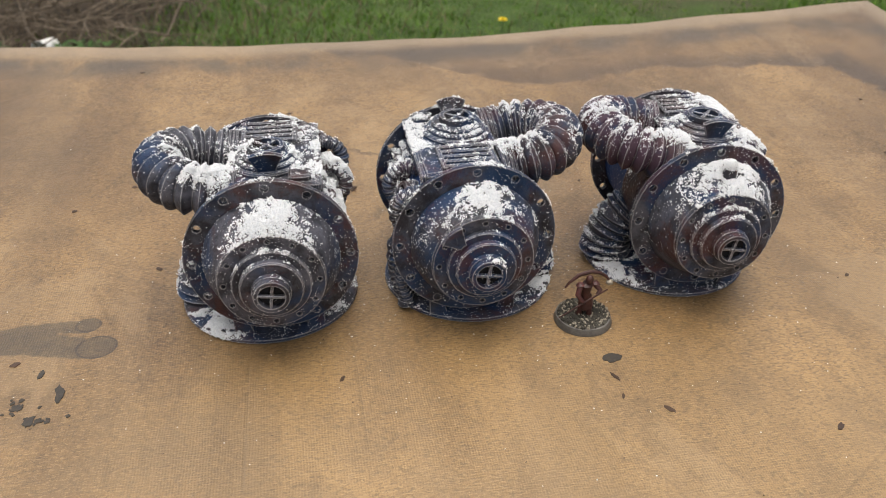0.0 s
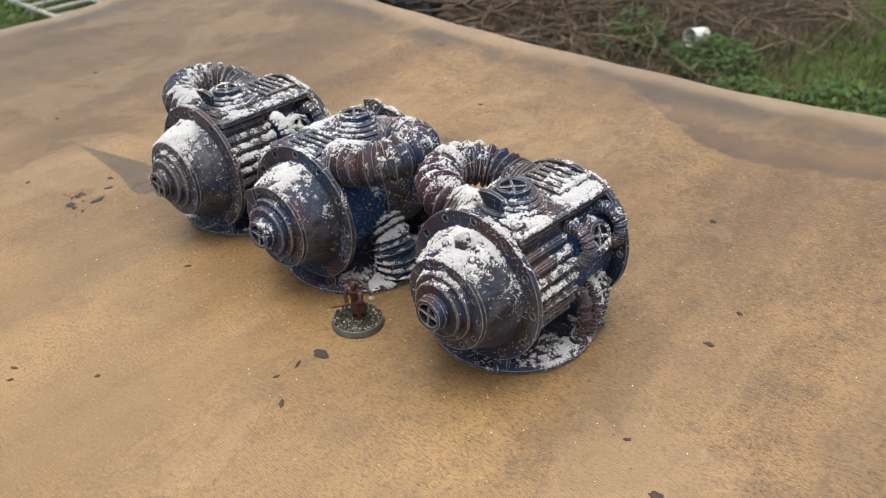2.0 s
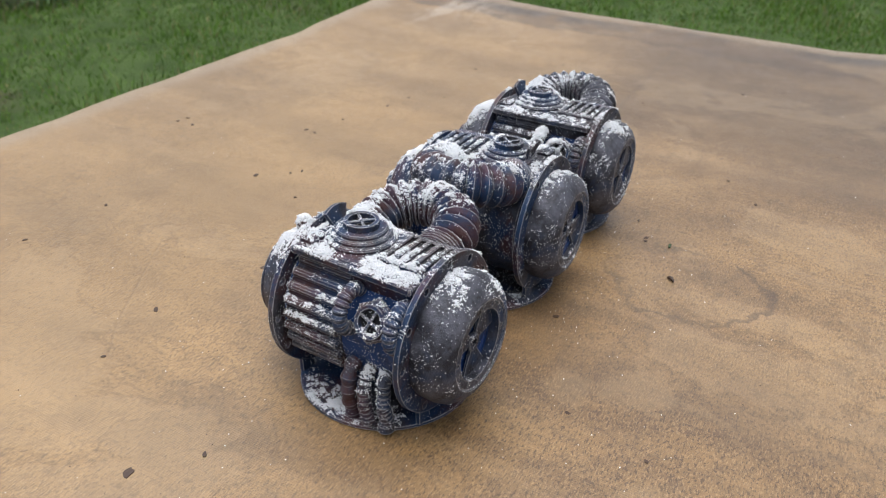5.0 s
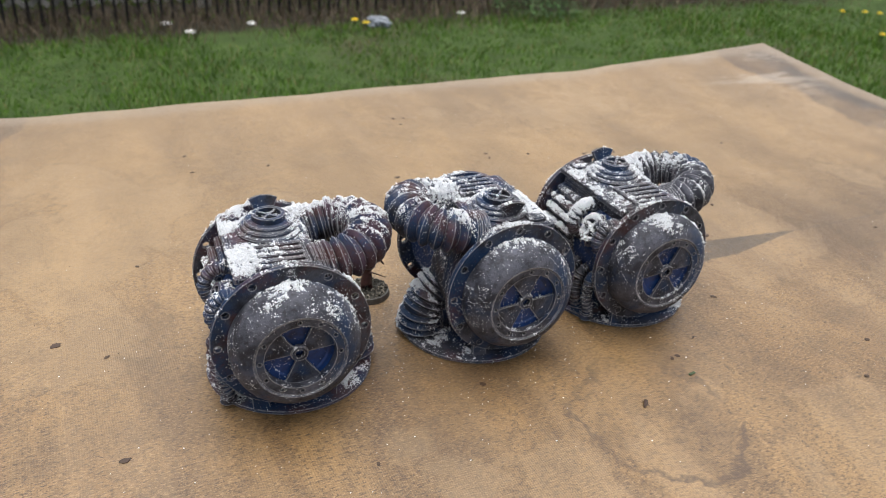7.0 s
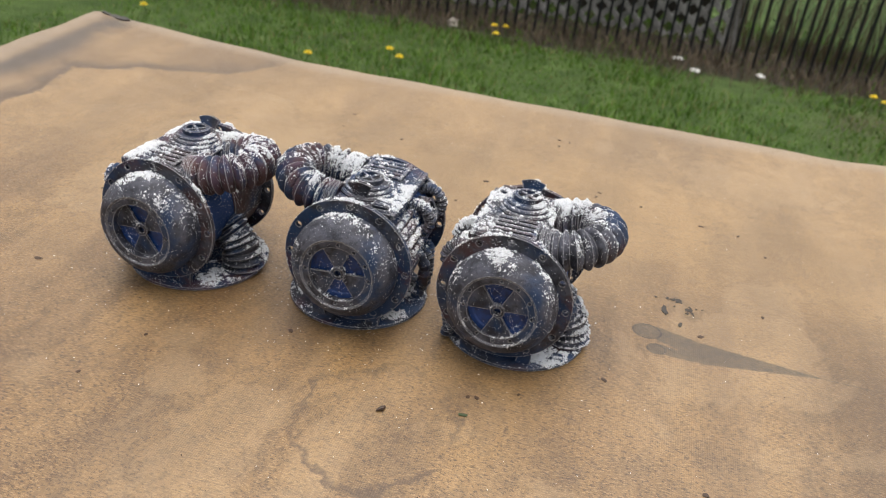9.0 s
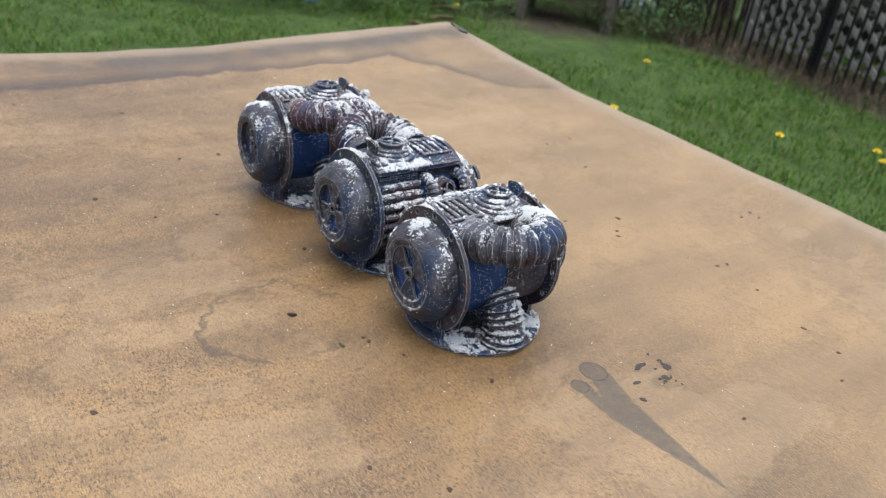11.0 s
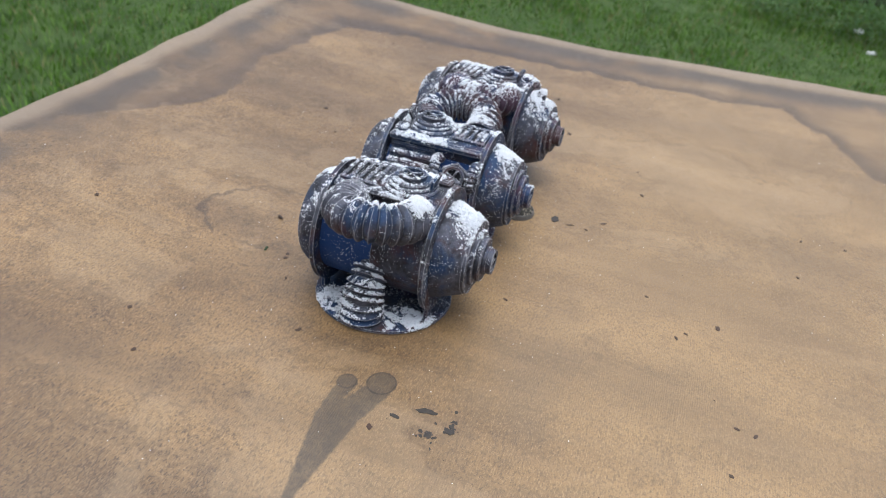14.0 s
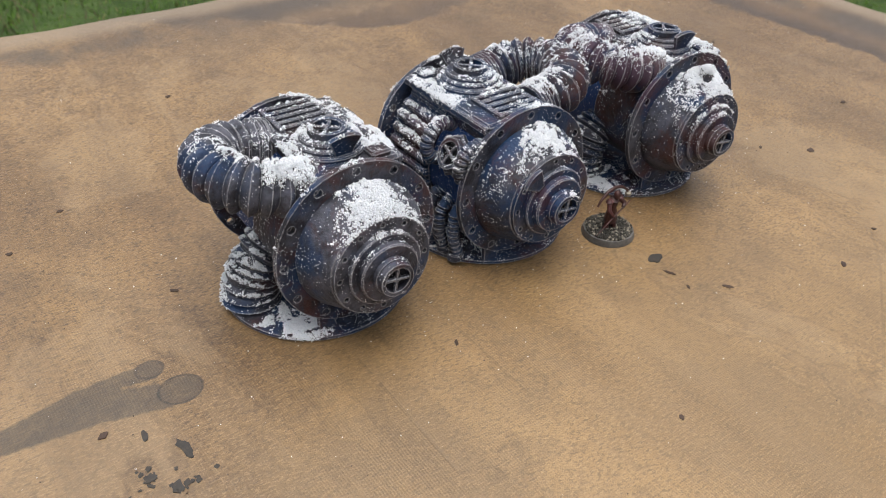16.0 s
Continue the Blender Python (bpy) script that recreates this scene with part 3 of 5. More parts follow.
    pts += [at + d * 0.0116 + Vector((0, rb, 0)), at + Vector((0, rb, 0))]
    hose = part("elbow_hose", bellows(pts, 17, 0.0074, 0.0031, 32, 10, 0.62), hose_paint, root, "thick ribbed hose bent in a half ring", t, 28)
    for e in (0, -1):
        a, b = (pts[0], pts[1]) if e == 0 else (pts[-1], pts[-2])
        part("collar", bellows([a - (b - a) * 0.02, a + (b - a) * 0.50], 4, 0.0098, 0.0008, 28, 4), hose_paint, hose, "", t, 28)

    # short ribbed hose from the barrel's flank down to the plate
    low = [(-0.0130, 0.001, 0.0330), (-0.0220, 0.001, 0.0285), (-0.0280, 0.001, 0.0220), (-0.0315, 0.001, 0.0140), (-0.0325, 0.001, 0.0080), (-0.0328, 0.001, 0.0022)]
    part("flank_hose", bellows(low, 11, 0.0076, 0.0025, 26, 8, 0.75, 0.24), shell, root, "ribbed hose running down to the plate", t, 28)

    # opposite flank: heat fins, a round port, looped coils and three standpipes
    fins = part("fin_panel", lathe([(0.0268, -0.0275), (0.0282, -0.0270), (0.0282, 0.0005), (0.0268, 0.0010)], 64, AX), metal, root, "", t)
    for i in range(8):
        a = radians(-28 + 11.5 * i)
        c = Vector((math.cos(a) * 0.0288, 0, AX + math.sin(a) * 0.0288))
        part("fin", sweep([c + Vector((0, -0.0272, 0)), c + Vector((0, -0.0262, 0)), c + Vector((0, -0.0004, 0)), c + Vector((0, 0.0006, 0))], [0.0011, 0.0021, 0.0021, 0.0011], 10), metal, fins, "", t)
    el = radians(27)
    pm = (t if flip else Matrix()) @ Matrix.Translation((0.0272 * math.cos(el), 0.0160, AX + 0.0272 * math.sin(el))) @ Matrix.Rotation(-el, 4, "Y") @ Matrix.Rotation(radians(90), 4, "Z")
    seat = part("port_seat", moved(lathe([(0.0, -0.0010), (0.0092, -0.0010), (0.0092, -0.0028), (0.0084, -0.0034), (0.0, -0.0034)], 6), pm @ Matrix.Rotation(radians(30), 4, "Y")), metal, root)
    four_hole_port(seat, pm @ Matrix.Translation((0, -0.0032, 0)) @ Matrix.Rotation(radians(20), 4, "Y"), 0.0068, 0.0026, metal)
    for y, lift in ((0.0040, 0.0), (0.0272, 0.0)):
        arc = []
        for a in range(0, 181, 10):
            q = radians(30 + 17 * math.cos(radians(a)))
            r = 0.0262 + 0.0095 * math.sin(radians(a))
            arc.append((r * math.cos(q), y, AX + r * math.sin(q)))
        part("coil", bellows(arc, 12, 0.0024, 0.0009, 14, 5), metal, root, "small ribbed loop of hose", t, 28)
    for i, (y, foot_x) in enumerate(((0.0062, 0.0300), (0.0142, 0.0305), (0.0222, 0.0285))):
        q = radians(-20)
        top = (0.0258 * math.cos(q), y, AX + 0.0258 * math.sin(q))
        pipe = [top, (0.0290, y, 0.0270), (foot_x + 0.0008, y, 0.0225), (foot_x + 0.0010, y, 0.0140), (foot_x - 0.002, y, 0.0022)]
        part("standpipe", bellows(pipe, 12 if i else 5, 0.0021 if i else 0.0026, 0.0009, 14, 6), metal, root, "ribbed upright pipe", t, 28)
    for y in (0.0062, 0.0142, 0.0222):
        part("pipe_foot", moved(lathe([(0, 0.0022), (0.0036, 0.0022), (0.0032, 0.0050), (0, 0.0050)], 12), Matrix.Translation((0.0280, y, 0)) @ UPRIGHT), metal, root, "", t)
    return root


def triangles_of(root):
    """All triangles of a thing in its own space."""
    out = []
    for ob in root.children_recursive:
        if ob.type != "MESH":
            continue
        me = ob.data
        me.calc_loop_triangles()
        co = np.empty(len(me.vertices) * 3)
        me.vertices.foreach_get("co", co)
        idx = np.empty(len(me.loop_triangles) * 3, int)
        me.loop_triangles.foreach_get("vertices", idx)
        out.append(co.reshape(-1, 3)[idx].reshape(-1, 3, 3))
    return np.concatenate(out)


PYRAMID = np.array([(1, 0.6, -0.7), (-1, 0.6, -0.7), (0, -1.15, -0.6), (0, 0.1, 1.05)], float)
PYRAMID_F = np.array([(0, 2, 1), (0, 1, 3), (1, 2, 3), (2, 0, 3)])


def grains(name, places, sizes, material, rng, long=1.6):
    """Many small irregular grains as one mesh."""
    n = len(places)
    q = rng.normal(size=(n, 4))
    q /= np.linalg.norm(q, axis=1)[:, None]
    w, x, y, z = q.T
    rot = np.stack([1 - 2 * (y * y + z * z), 2 * (x * y - z * w), 2 * (x * z + y * w), 2 * (x * y + z * w), 1 - 2 * (x * x + z * z), 2 * (y * z - x * w),
                    2 * (x * z - y * w), 2 * (y * z + x * w), 1 - 2 * (x * x + y * y)], 1).reshape(n, 3, 3)
    shape = PYRAMID[None] * rng.uniform(0.6, 1.05, (n, 4, 1)) * np.stack([rng.uniform(1.0, long, n), rng.uniform(0.6, 1.0, n), rng.uniform(0.5, 0.9, n)], 1)[:, None, :]
    verts = (shape * sizes[:, None, None]) @ rot.transpose(0, 2, 1) + places[:, None, :]
    faces = (PYRAMID_F[None] + 4 * np.arange(n)[:, None, None]).reshape(-1, 3)
    me = bpy.data.meshes.new(name)
    me.vertices.add(n * 4), me.loops.add(n * 12), me.polygons.add(n * 4)
    me.vertices.foreach_set("co", verts.ravel())
    me.loops.foreach_set("vertex_index", faces.ravel().astype(np.int32))
    me.polygons.foreach_set("loop_start", np.arange(0, n * 12, 3, dtype=np.int32))
    me.materials.append(material)
    me.update(calc_edges=True)
    return me


def let_it_snow(root, seed, light, drifts):
    """White flock that has fallen on the upper sides, in drifts and as single grains. drifts: x, y, z, radius, depth."""
    rng = np.random.default_rng(seed)
    tri = triangles_of(root)
    cross = np.cross(tri[:, 1] - tri[:, 0], tri[:, 2] - tri[:, 0])
    area = np.linalg.norm(cross, axis=1) / 2 + 1e-15
    n = 1000000
    pick = rng.choice(len(tri), n, p=area / area.sum())
    a, b = rng.random((2, n))
    fold = a + b > 1
    a[fold], b[fold] = 1 - a[fold], 1 - b[fold]
    p = tri[pick, 0] + (tri[pick, 1] - tri[pick, 0]) * a[:, None] + (tri[pick, 2] - tri[pick, 0]) * b[:, None]
    up = (cross / (2 * area[:, None]))[pick, 2]
    near = np.zeros(n)
    for x, y, z, r, deep in drifts:
        near = np.maximum(near, deep * np.exp(-(((p - (x, y, z)) / r) ** 2).sum(1)))
    slope = np.maximum(np.clip((up - 0.25) / 0.35, 0, 1), 0.7 * np.clip((near - 0.35) / 0.5, 0, 1) * np.clip((up + 0.35) / 0.4, 0, 1))
    roll, fine = rng.random((2, n))
    maybe = np.flatnonzero((up > -0.35) & (roll < np.maximum(0.90 * slope, light * 1.9)))
    tree = bvhtree.BVHTree.FromPolygons([tuple(v) for v in tri.reshape(-1, 3)], [(3 * i, 3 * i + 1, 3 * i + 2) for i in range(len(tri))])
    drift, single, lifts = [], [], []
    sky_up = Vector((0, 0, 1))
    for i in maybe:
        q = Vector(p[i])
        patch = 0.70 * noise.noise((q.x * 80 + seed * 9.1, q.y * 80, q.z * 45)) + 0.50 * noise.noise((q.x * 280, q.y * 280 + seed, q.z * 170)) + 0.46 * noise.noise((q.x * 800, q.y * 800, q.z * 600 + seed))
        depth = 1.25 * patch - 0.27 + 0.78 * near[i]
        chance_drift = (0.44 + 0.51 * min(1.0, near[i]) ** 2) * slope[i] * max(0.0, min(1.0, depth / 0.14))
        chance_one = light * (0.30 + 0.70 * max(0.0, up[i])) * max(0.07, 0.24 + 1.7 * patch + 0.6 * near[i])
        if roll[i] > chance_drift + chance_one:
            continue
        if (roll[i] < chance_drift or fine[i] < 0.35) and tree.ray_cast(q + sky_up * 0.0005, sky_up, 0.011)[0] is not None:
            continue
        if roll[i] < chance_drift:
            for _ in range(1 + int(5.0 * min(1.0, max(0.0, depth - 0.06)))):
                drift.append(i), lifts.append(0.0018 * min(1.0, max(0.0, depth)))
        else:
            single.append(i)
    lift = np.array(lifts) * rng.random(len(lifts))
    at = np.concatenate([p[drift] + np.stack([rng.normal(0, 0.00032, len(lift)), rng.normal(0, 0.00032, len(lift)), lift], 1), p[single]])
    size = np.concatenate([rng.uniform(0.00024, 0.00050, len(drift)), rng.uniform(0.00013, 0.00033, len(single)) * rng.choice([0.7, 1.0, 1.3], len(single))])
    at[:, 2] = np.maximum(at[:, 2], 0.0004)
    ob = new("snow", grains("snow", at, size, snow, rng))
    ob.parent = root
    return tagged(ob, "white snow flock lying in drifts and grains", kind="stuff")


machines = [
    machine("weathered gunmetal model machine dusted with snow, standing beside another", pose(-0.0865, -0.0003, 0, 0, 0, -0.9), metal_dull, shell_grey, shell_grey, False, 95, 16, 0.0004, 0.0),
    machine("blue-washed model machine dusted with snow, chip on its nose", pose(-0.0047, -0.0004, 0, 0, 0, -0.5), metal_blue, shell_blue, hose_brown, True, 35, 18, 0.0012, 0.0028),
    machine("rust-red and blue snowy model machine, knob on its nose", pose(0.1009, 0.0016, 0, 0, 0, -3.6), metal_red, shell_rust, hose_red, False, 95, 16, 0.0026, 0.0008),
]
part("knob", sweep([(0.001, -0.0385, AX + 0.0230), (0.001, -0.0390, AX + 0.0280), (0.001, -0.0393, AX + 0.0296), (0.001, -0.0394, AX + 0.0303)], [0.0034, 0.0032, 0.0024, 0.0010], 18), metal_red, machines[2], "small round knob")
bpy.context.view_layer.update()
SNOW = [  # nose top, roof flanks, plate, hoses; mirrored for the turned body
    [(0.001, -0.038, 0.064, 0.011, 1.2), (-0.016, -0.006, 0.070, 0.011, 0.7), (0.020, -0.010, 0.070, 0.011, 0.8), (-0.026, -0.024, 0.003, 0.014, 1.2), (-0.028, 0.020, 0.003, 0.014, 0.75), (-0.032, -0.004, 0.026, 0.012, 0.75), (0.0, 0.038, 0.066, 0.012, 0.42), (0.030, 0.004, 0.052, 0.017, 1.3), (0.031, -0.014, 0.045, 0.015, 1.0), (-0.033, -0.002, 0.014, 0.015, 0.80), (0.006, 0.044, 0.046, 0.016, 0.40), (-0.034, -0.008, 0.076, 0.011, 0.35), (-0.021, -0.019, 0.072, 0.010, 1.0)],
    [(0.0, -0.038, 0.064, 0.012, 1.35), (0.019, -0.012, 0.070, 0.011, 0.9), (-0.020, 0.010, 0.070, 0.012, 0.7), (-0.026, -0.014, 0.004, 0.012, 0.5), (0.0, 0.038, 0.066, 0.012, 0.42), (0.034, 0.0, 0.022, 0.013, 0.75), (0.034, -0.012, 0.004, 0.014, 1.0), (0.020, -0.014, 0.074, 0.009, 0.6), (-0.030, 0.012, 0.045, 0.013, 0.7), (-0.030, -0.010, 0.042, 0.010, 0.5), (0.035, -0.003, 0.080, 0.012, 0.50), (0.023, -0.018, 0.076, 0.009, 0.45), (0.026, 0.020, 0.074, 0.009, 0.5)],
    [(0.002, -0.038, 0.064, 0.014, 1.1), (-0.030, 0.012, 0.078, 0.013, 0.62), (0.020, 0.014, 0.070, 0.012, 0.8), (-0.014, -0.018, 0.070, 0.010, 0.55), (0.022, -0.014, 0.068, 0.010, 0.7), (0.028, -0.012, 0.052, 0.011, 0.8), (0.032, -0.006, 0.004, 0.016, 0.42), (0.031, -0.014, 0.040, 0.013, 0.75), (0.030, 0.018, 0.030, 0.012, 0.6), (-0.033, -0.004, 0.024, 0.014, 0.6), (-0.032, -0.016, 0.004, 0.012, 0.8), (-0.028, 0.016, 0.004, 0.010, 0.6), (0.0, 0.038, 0.066, 0.012, 0.48), (-0.036, -0.006, 0.078, 0.012, 0.50)],
]
for i, ob in enumerate(machines):
    let_it_snow(ob, i + 1, (0.275, 0.275, 0.285)[i], SNOW[i])
chip = prism(sector(0.0030, 0.0108, 62, 118), 0.0018, Matrix.Translation((0, -0.0508, AX)) @ UPRIGHT @ Matrix.Rotation(radians(42), 4, "Z") @ Matrix.Translation((0, 0.0105, 0)))
part("chip", chip, metal_blue, machines[1], "fan-shaped chip stuck on the nose")


# ---------------------------------------------------------------- the small figure
def build_figure():
    """A painted gaming figure on a round gravel base, kept as one mesh."""
    rng = random.Random(5)
    stone = plain("figure_gravel_grey", (0.040, 0.036, 0.028), 0.85, 0, 900, 0.7)
    robe = plain("figure_red_brown", (0.050, 0.016, 0.013), 0.5, 0.1, 700, 0.6)
    pale = plain("figure_bone_and_steel", (0.26, 0.23, 0.18), 0.5, 0.3, 900, 0.4)
    rim = plain("figure_base_grey", (0.10, 0.095, 0.088), 0.5, 0, 500, 0.4)
    cloth = plain("figure_dark_red", (0.058, 0.016, 0.015), 0.45, 0, 900, 0.6)
    geos = []

    def add(geo, slot):
        geos.append((geo, slot))

    add(moved(lathe([(0, 0), (0.0119, 0), (0.0120, 0.0005), (0.0113, 0.0030), (0.0107, 0.0031)], 48), UPRIGHT), 3)
    add(moved(lathe([(0.0109, 0.0029), (0.0098, 0.0033), (0, 0.0034)], 48), UPRIGHT), 0)
    for _ in range(460):
        a, r = rng.random() * 6.283, 0.0108 * math.sqrt(rng.random())
        s = rng.uniform(0.00030, 0.00085)
        g = box(s * 1.6, s * 1.2, s, (r * math.cos(a), r * math.sin(a), 0.0033 + s * 0.3), s * 0.3, Euler((rng.random() * 3, rng.random() * 3, rng.random() * 3)).to_matrix().to_4x4())
        add(g, 2 if rng.random() < 0.30 else 0)

    def limb(points, radii, slot, seg=10, oval=1.0):
        add(sweep([(x / 1000, y / 1000, z / 1000) for x, y, z in points], [r / 1000 for r in radii], seg, True, oval), slot)

    limb([(-2.0, 0.2, 3.2), (-1.7, 0.0, 5.0), (-1.5, 0.2, 8.0), (-0.8, 0.0, 12.5)], [1.5, 1.1, 1.2, 1.7], 1)
    limb([(2.2, -0.8, 3.2), (2.0, -0.8, 5.0), (1.9, -1.0, 8.0), (0.9, 0.0, 12.5)], [1.5, 1.1, 1.2, 1.7], 1)
    limb([(0.9, 0.6, 7.0), (0.7, 0.4, 9.5), (0.2, 0.0, 12.0), (0.0, 0.0, 13.6), (0.1, 0.0, 16.0), (0.3, -0.2, 18.2), (0.4, -0.4, 19.4)], [4.0, 3.6, 2.6, 2.3, 2.9, 3.1, 1.3], 1, 14, 0.72)
    limb([(-2.6, -0.4, 17.0), (-3.1, -0.4, 18.2), (-2.9, -0.3, 19.2)], [1.2, 1.8, 0.8], 4, 12)
    limb([(3.2, -0.5, 17.0), (3.7, -0.5, 18.2), (3.5, -0.4, 19.2)], [1.2, 1.8, 0.8], 4, 12)
    limb([(0.4, -1.0, 18.9), (0.4, -1.2, 19.9), (0.4, -1.3, 21.2), (0.4, -1.1, 22.4), (0.4, -1.0, 22.9)], [1.1, 1.5, 1.65, 1.2, 0.5], 1, 12)
    limb([(3.6, -0.6, 17.4), (5.2, -2.2, 15.6), (3.6, -3.2, 14.4)], [1.2, 1.1, 0.9], 1)
    limb([(-3.0, -0.6, 17.4), (-4.4, -2.2, 14.6), (-2.4, -3.3, 11.6)], [1.2, 1.1, 0.9], 4)
    limb([(-12.2, -3.6, 5.2), (-2.4, -3.4, 10.9), (3.6, -3.3, 14.2), (7.8, -3.2, 16.4)], [0.22, 0.38, 0.38, 0.30], 1, 8)
    arc = along([(-8.8, 1.0, 16.6), (-7.4, 1.2, 18.6), (-3.0, 1.5, 21.8), (1.8, 1.5, 22.8), (5.5, 1.0, 22.2), (8.4, 0.5, 20.2), (9.6, 0.0, 18.4)], 18)
    limb([tuple(p) for p in arc], [0.45 + 0.40 * math.sin(i / 17 * math.pi) for i in range(18)], 1, 8)
    limb([(9.8, 0.0, 16.2), (9.8, 0.0, 17.0), (9.8, 0.0, 18.0), (9.8, 0.0, 18.9)], [0.5, 1.5, 1.5, 0.5], 2, 12)
    verts, faces, slots = [], [], []
    for (v, f), s in geos:
        n = len(verts)
        verts += v
        faces += [tuple(i + n for i in q) for q in f]
        slots += [s] * len(f)
    me = mesh_of("figure", verts, faces, (stone, robe, pale, rim, cloth), 40, None, False)
    me.polygons.foreach_set("material_index", slots)
    ob = new("figure", me)
    ob.matrix_world = pose(0.0412, -0.0440, 0, 0, 0, 2) @ Matrix.Scale(1.04, 4)
    return tagged(ob, "tiny red-brown painted gaming figure on a round gravel base", "figurine")


build_figure()


# ---------------------------------------------------------------- marks and crumbs on the board
def flat_patch(name, outline, material, lift=0.00022):
    """A thin dried film with a given outline."""
    n = len(outline)
    cx, cy = sum(p[0] for p in outline) / n, sum(p[1] for p in outline) / n
    verts = [(cx, cy, lift)] + [(x, y, lift) for x, y in outline] + [(cx + (x - cx) * 1.02, cy + (y - cy) * 1.02, -0.0002) for x, y in outline]
    faces = [(0, 1 + i, 1 + (i + 1) % n) for i in range(n)] + [(1 + i, 1 + n + i, 1 + n + (i + 1) % n, 1 + (i + 1) % n) for i in range(n)]
    verts = [(x, y, w + board_height(x, y)) for x, y, w in verts]
    return new(name, mesh_of(name, verts, faces, material))


def film_material(name, color):
    k = Kit(name)
    n, f = k.noise(60, 5, 0.65), k.noise(500, 4, 0.7)
    col = k.mix(k.ramp(n, 0.3, 0.7), tuple(c * 0.8 for c in color), tuple(c * 1.25 for c in color))
    col = k.mix(k.math("MULTIPLY", k.ramp(f, 0.45, 0.75), 0.5), col, (0.085, 0.058, 0.034))
    return k.done(col, 0.50, 0, f, 0.0003, 0.5, 0.5)


dark_film = film_material("dried_black_paint", (0.030, 0.026, 0.022))
rust_film = film_material("rust_crumb_brown", (0.040, 0.020, 0.012))


def blob(cx, cy, rx, ry, turn, seed, rough=0.18, n=22):
    c, s = math.cos(radians(turn)), math.sin(radians(turn))
    out = []
    for i in range(n):
        a = 2 * math.pi * i / n
        q = 1 + rough * noise.noise((math.cos(a) * 1.6 + seed * 3.7, math.sin(a) * 1.6, seed))* 2
        x, y = rx * q * math.cos(a), ry * q * math.sin(a)
        out.append((cx + c * x - s * y, cy + s * x + c * y))
    return out


SPOTS = [(0.0448, -0.0710, 0.0050, 0.0031, 10), (-0.1703, -0.0555, 0.0052, 0.0021, 100), (-0.1795, -0.0428, 0.0030, 0.0012, 80), (-0.1910, -0.0350, 0.0022, 0.0016, 40),
         (-0.0640, -0.0650, 0.0021, 0.0009, 60), (0.0555, -0.1027, 0.0026, 0.0011, 125), (0.1975, -0.0500, 0.0028, 0.0020, 20), (0.0420, -0.0820, 0.0032, 0.0009, 115), (0.0410, -0.0930, 0.0016, 0.0007, 60),
         (-0.0545, -0.1620, 0.0018, 0.0010, 30), (-0.0335, -0.1840, 0.0026, 0.0015, 15), (0.1310, 0.1445, 0.0022, 0.0017, 0), (0.1755, 0.0420, 0.0026, 0.0015, 10), (0.1770, 0.0720, 0.0020, 0.0012, 0),
         (0.2700, -0.0250, 0.0024, 0.0018, 0), (-0.1920, -0.1815, 0.0020, 0.0013, 0), (-0.0780, 0.2030, 0.0022, 0.0016, 30), (0.1140, -0.1220, 0.0024, 0.0011, 40)]
SPECKS = [(0.082, 0.081), (0.093, 0.118), (0.018, 0.050), (-0.081, 0.066), (-0.1035, 0.055), (-0.1425, 0.0265), (-0.3215, -0.167), (-0.0735, -0.293), (-0.0825, -0.292), (0.103, -0.264), (0.102, -0.235),
          (0.049, -0.231), (-0.117, -0.206), (-0.227, -0.071), (-0.429, -0.224), (-0.314, -0.006), (-0.0205, -0.1415), (-0.149, -0.1955), (-0.1155, -0.197), (-0.2345, -0.152), (-0.218, -0.177), (-0.380, 0.063),
          (0.153, -0.114), (0.278, 0.083), (0.310, 0.157), (-0.165, 0.113), (-0.192, 0.090), (-0.085, 0.065), (-0.075, -0.280), (0.176, -0.032), (-0.048, -0.167), (-0.179, 0.2765)]
rng = random.Random(4)
for x, y in SPECKS:
    SPOTS.append((x, y, rng.uniform(0.0012, 0.0019), rng.uniform(0.0008, 0.0013), rng.uniform(0, 180)))
for i, (x, y, rx, ry, turn) in enumerate(SPOTS):
    ob = flat_patch("spot", blob(x, y, rx * 0.85, ry * 0.85, turn, i + 0.5, 0.25, 14), dark_film if i in (0, 1, 2) else rust_film, lift=0.00036)
    tagged(ob, "small dark dried spot on the brown board", "stain", "spots on the board", "structure")
corner = flat_patch("spot", blob(0.3990, -0.3565, 0.0150, 0.0038, 6, 3.3, 0.2, 18), dark_film, lift=0.0012)
tagged(corner, "dark bruise on the corner of the brown board", "stain", "spots on the board", "structure")
rng = random.Random(11)
for cx, cy in ((-0.1740, -0.0700), (-0.1860, -0.0625)):
    for i in range(13):
        s = 0.0022 if i == 0 else rng.uniform(0.0004, 0.0013)
        ob = flat_patch("splatter", blob(cx + rng.gauss(0, 0.0034), cy + rng.gauss(0, 0.0024), s, s * rng.uniform(0.4, 0.9), rng.random() * 180, i + cx * 50, 0.35, 12), dark_film, lift=0.00030)
        tagged(ob, "black paint splatter on the brown board", "stain", "paint splatter", "structure")

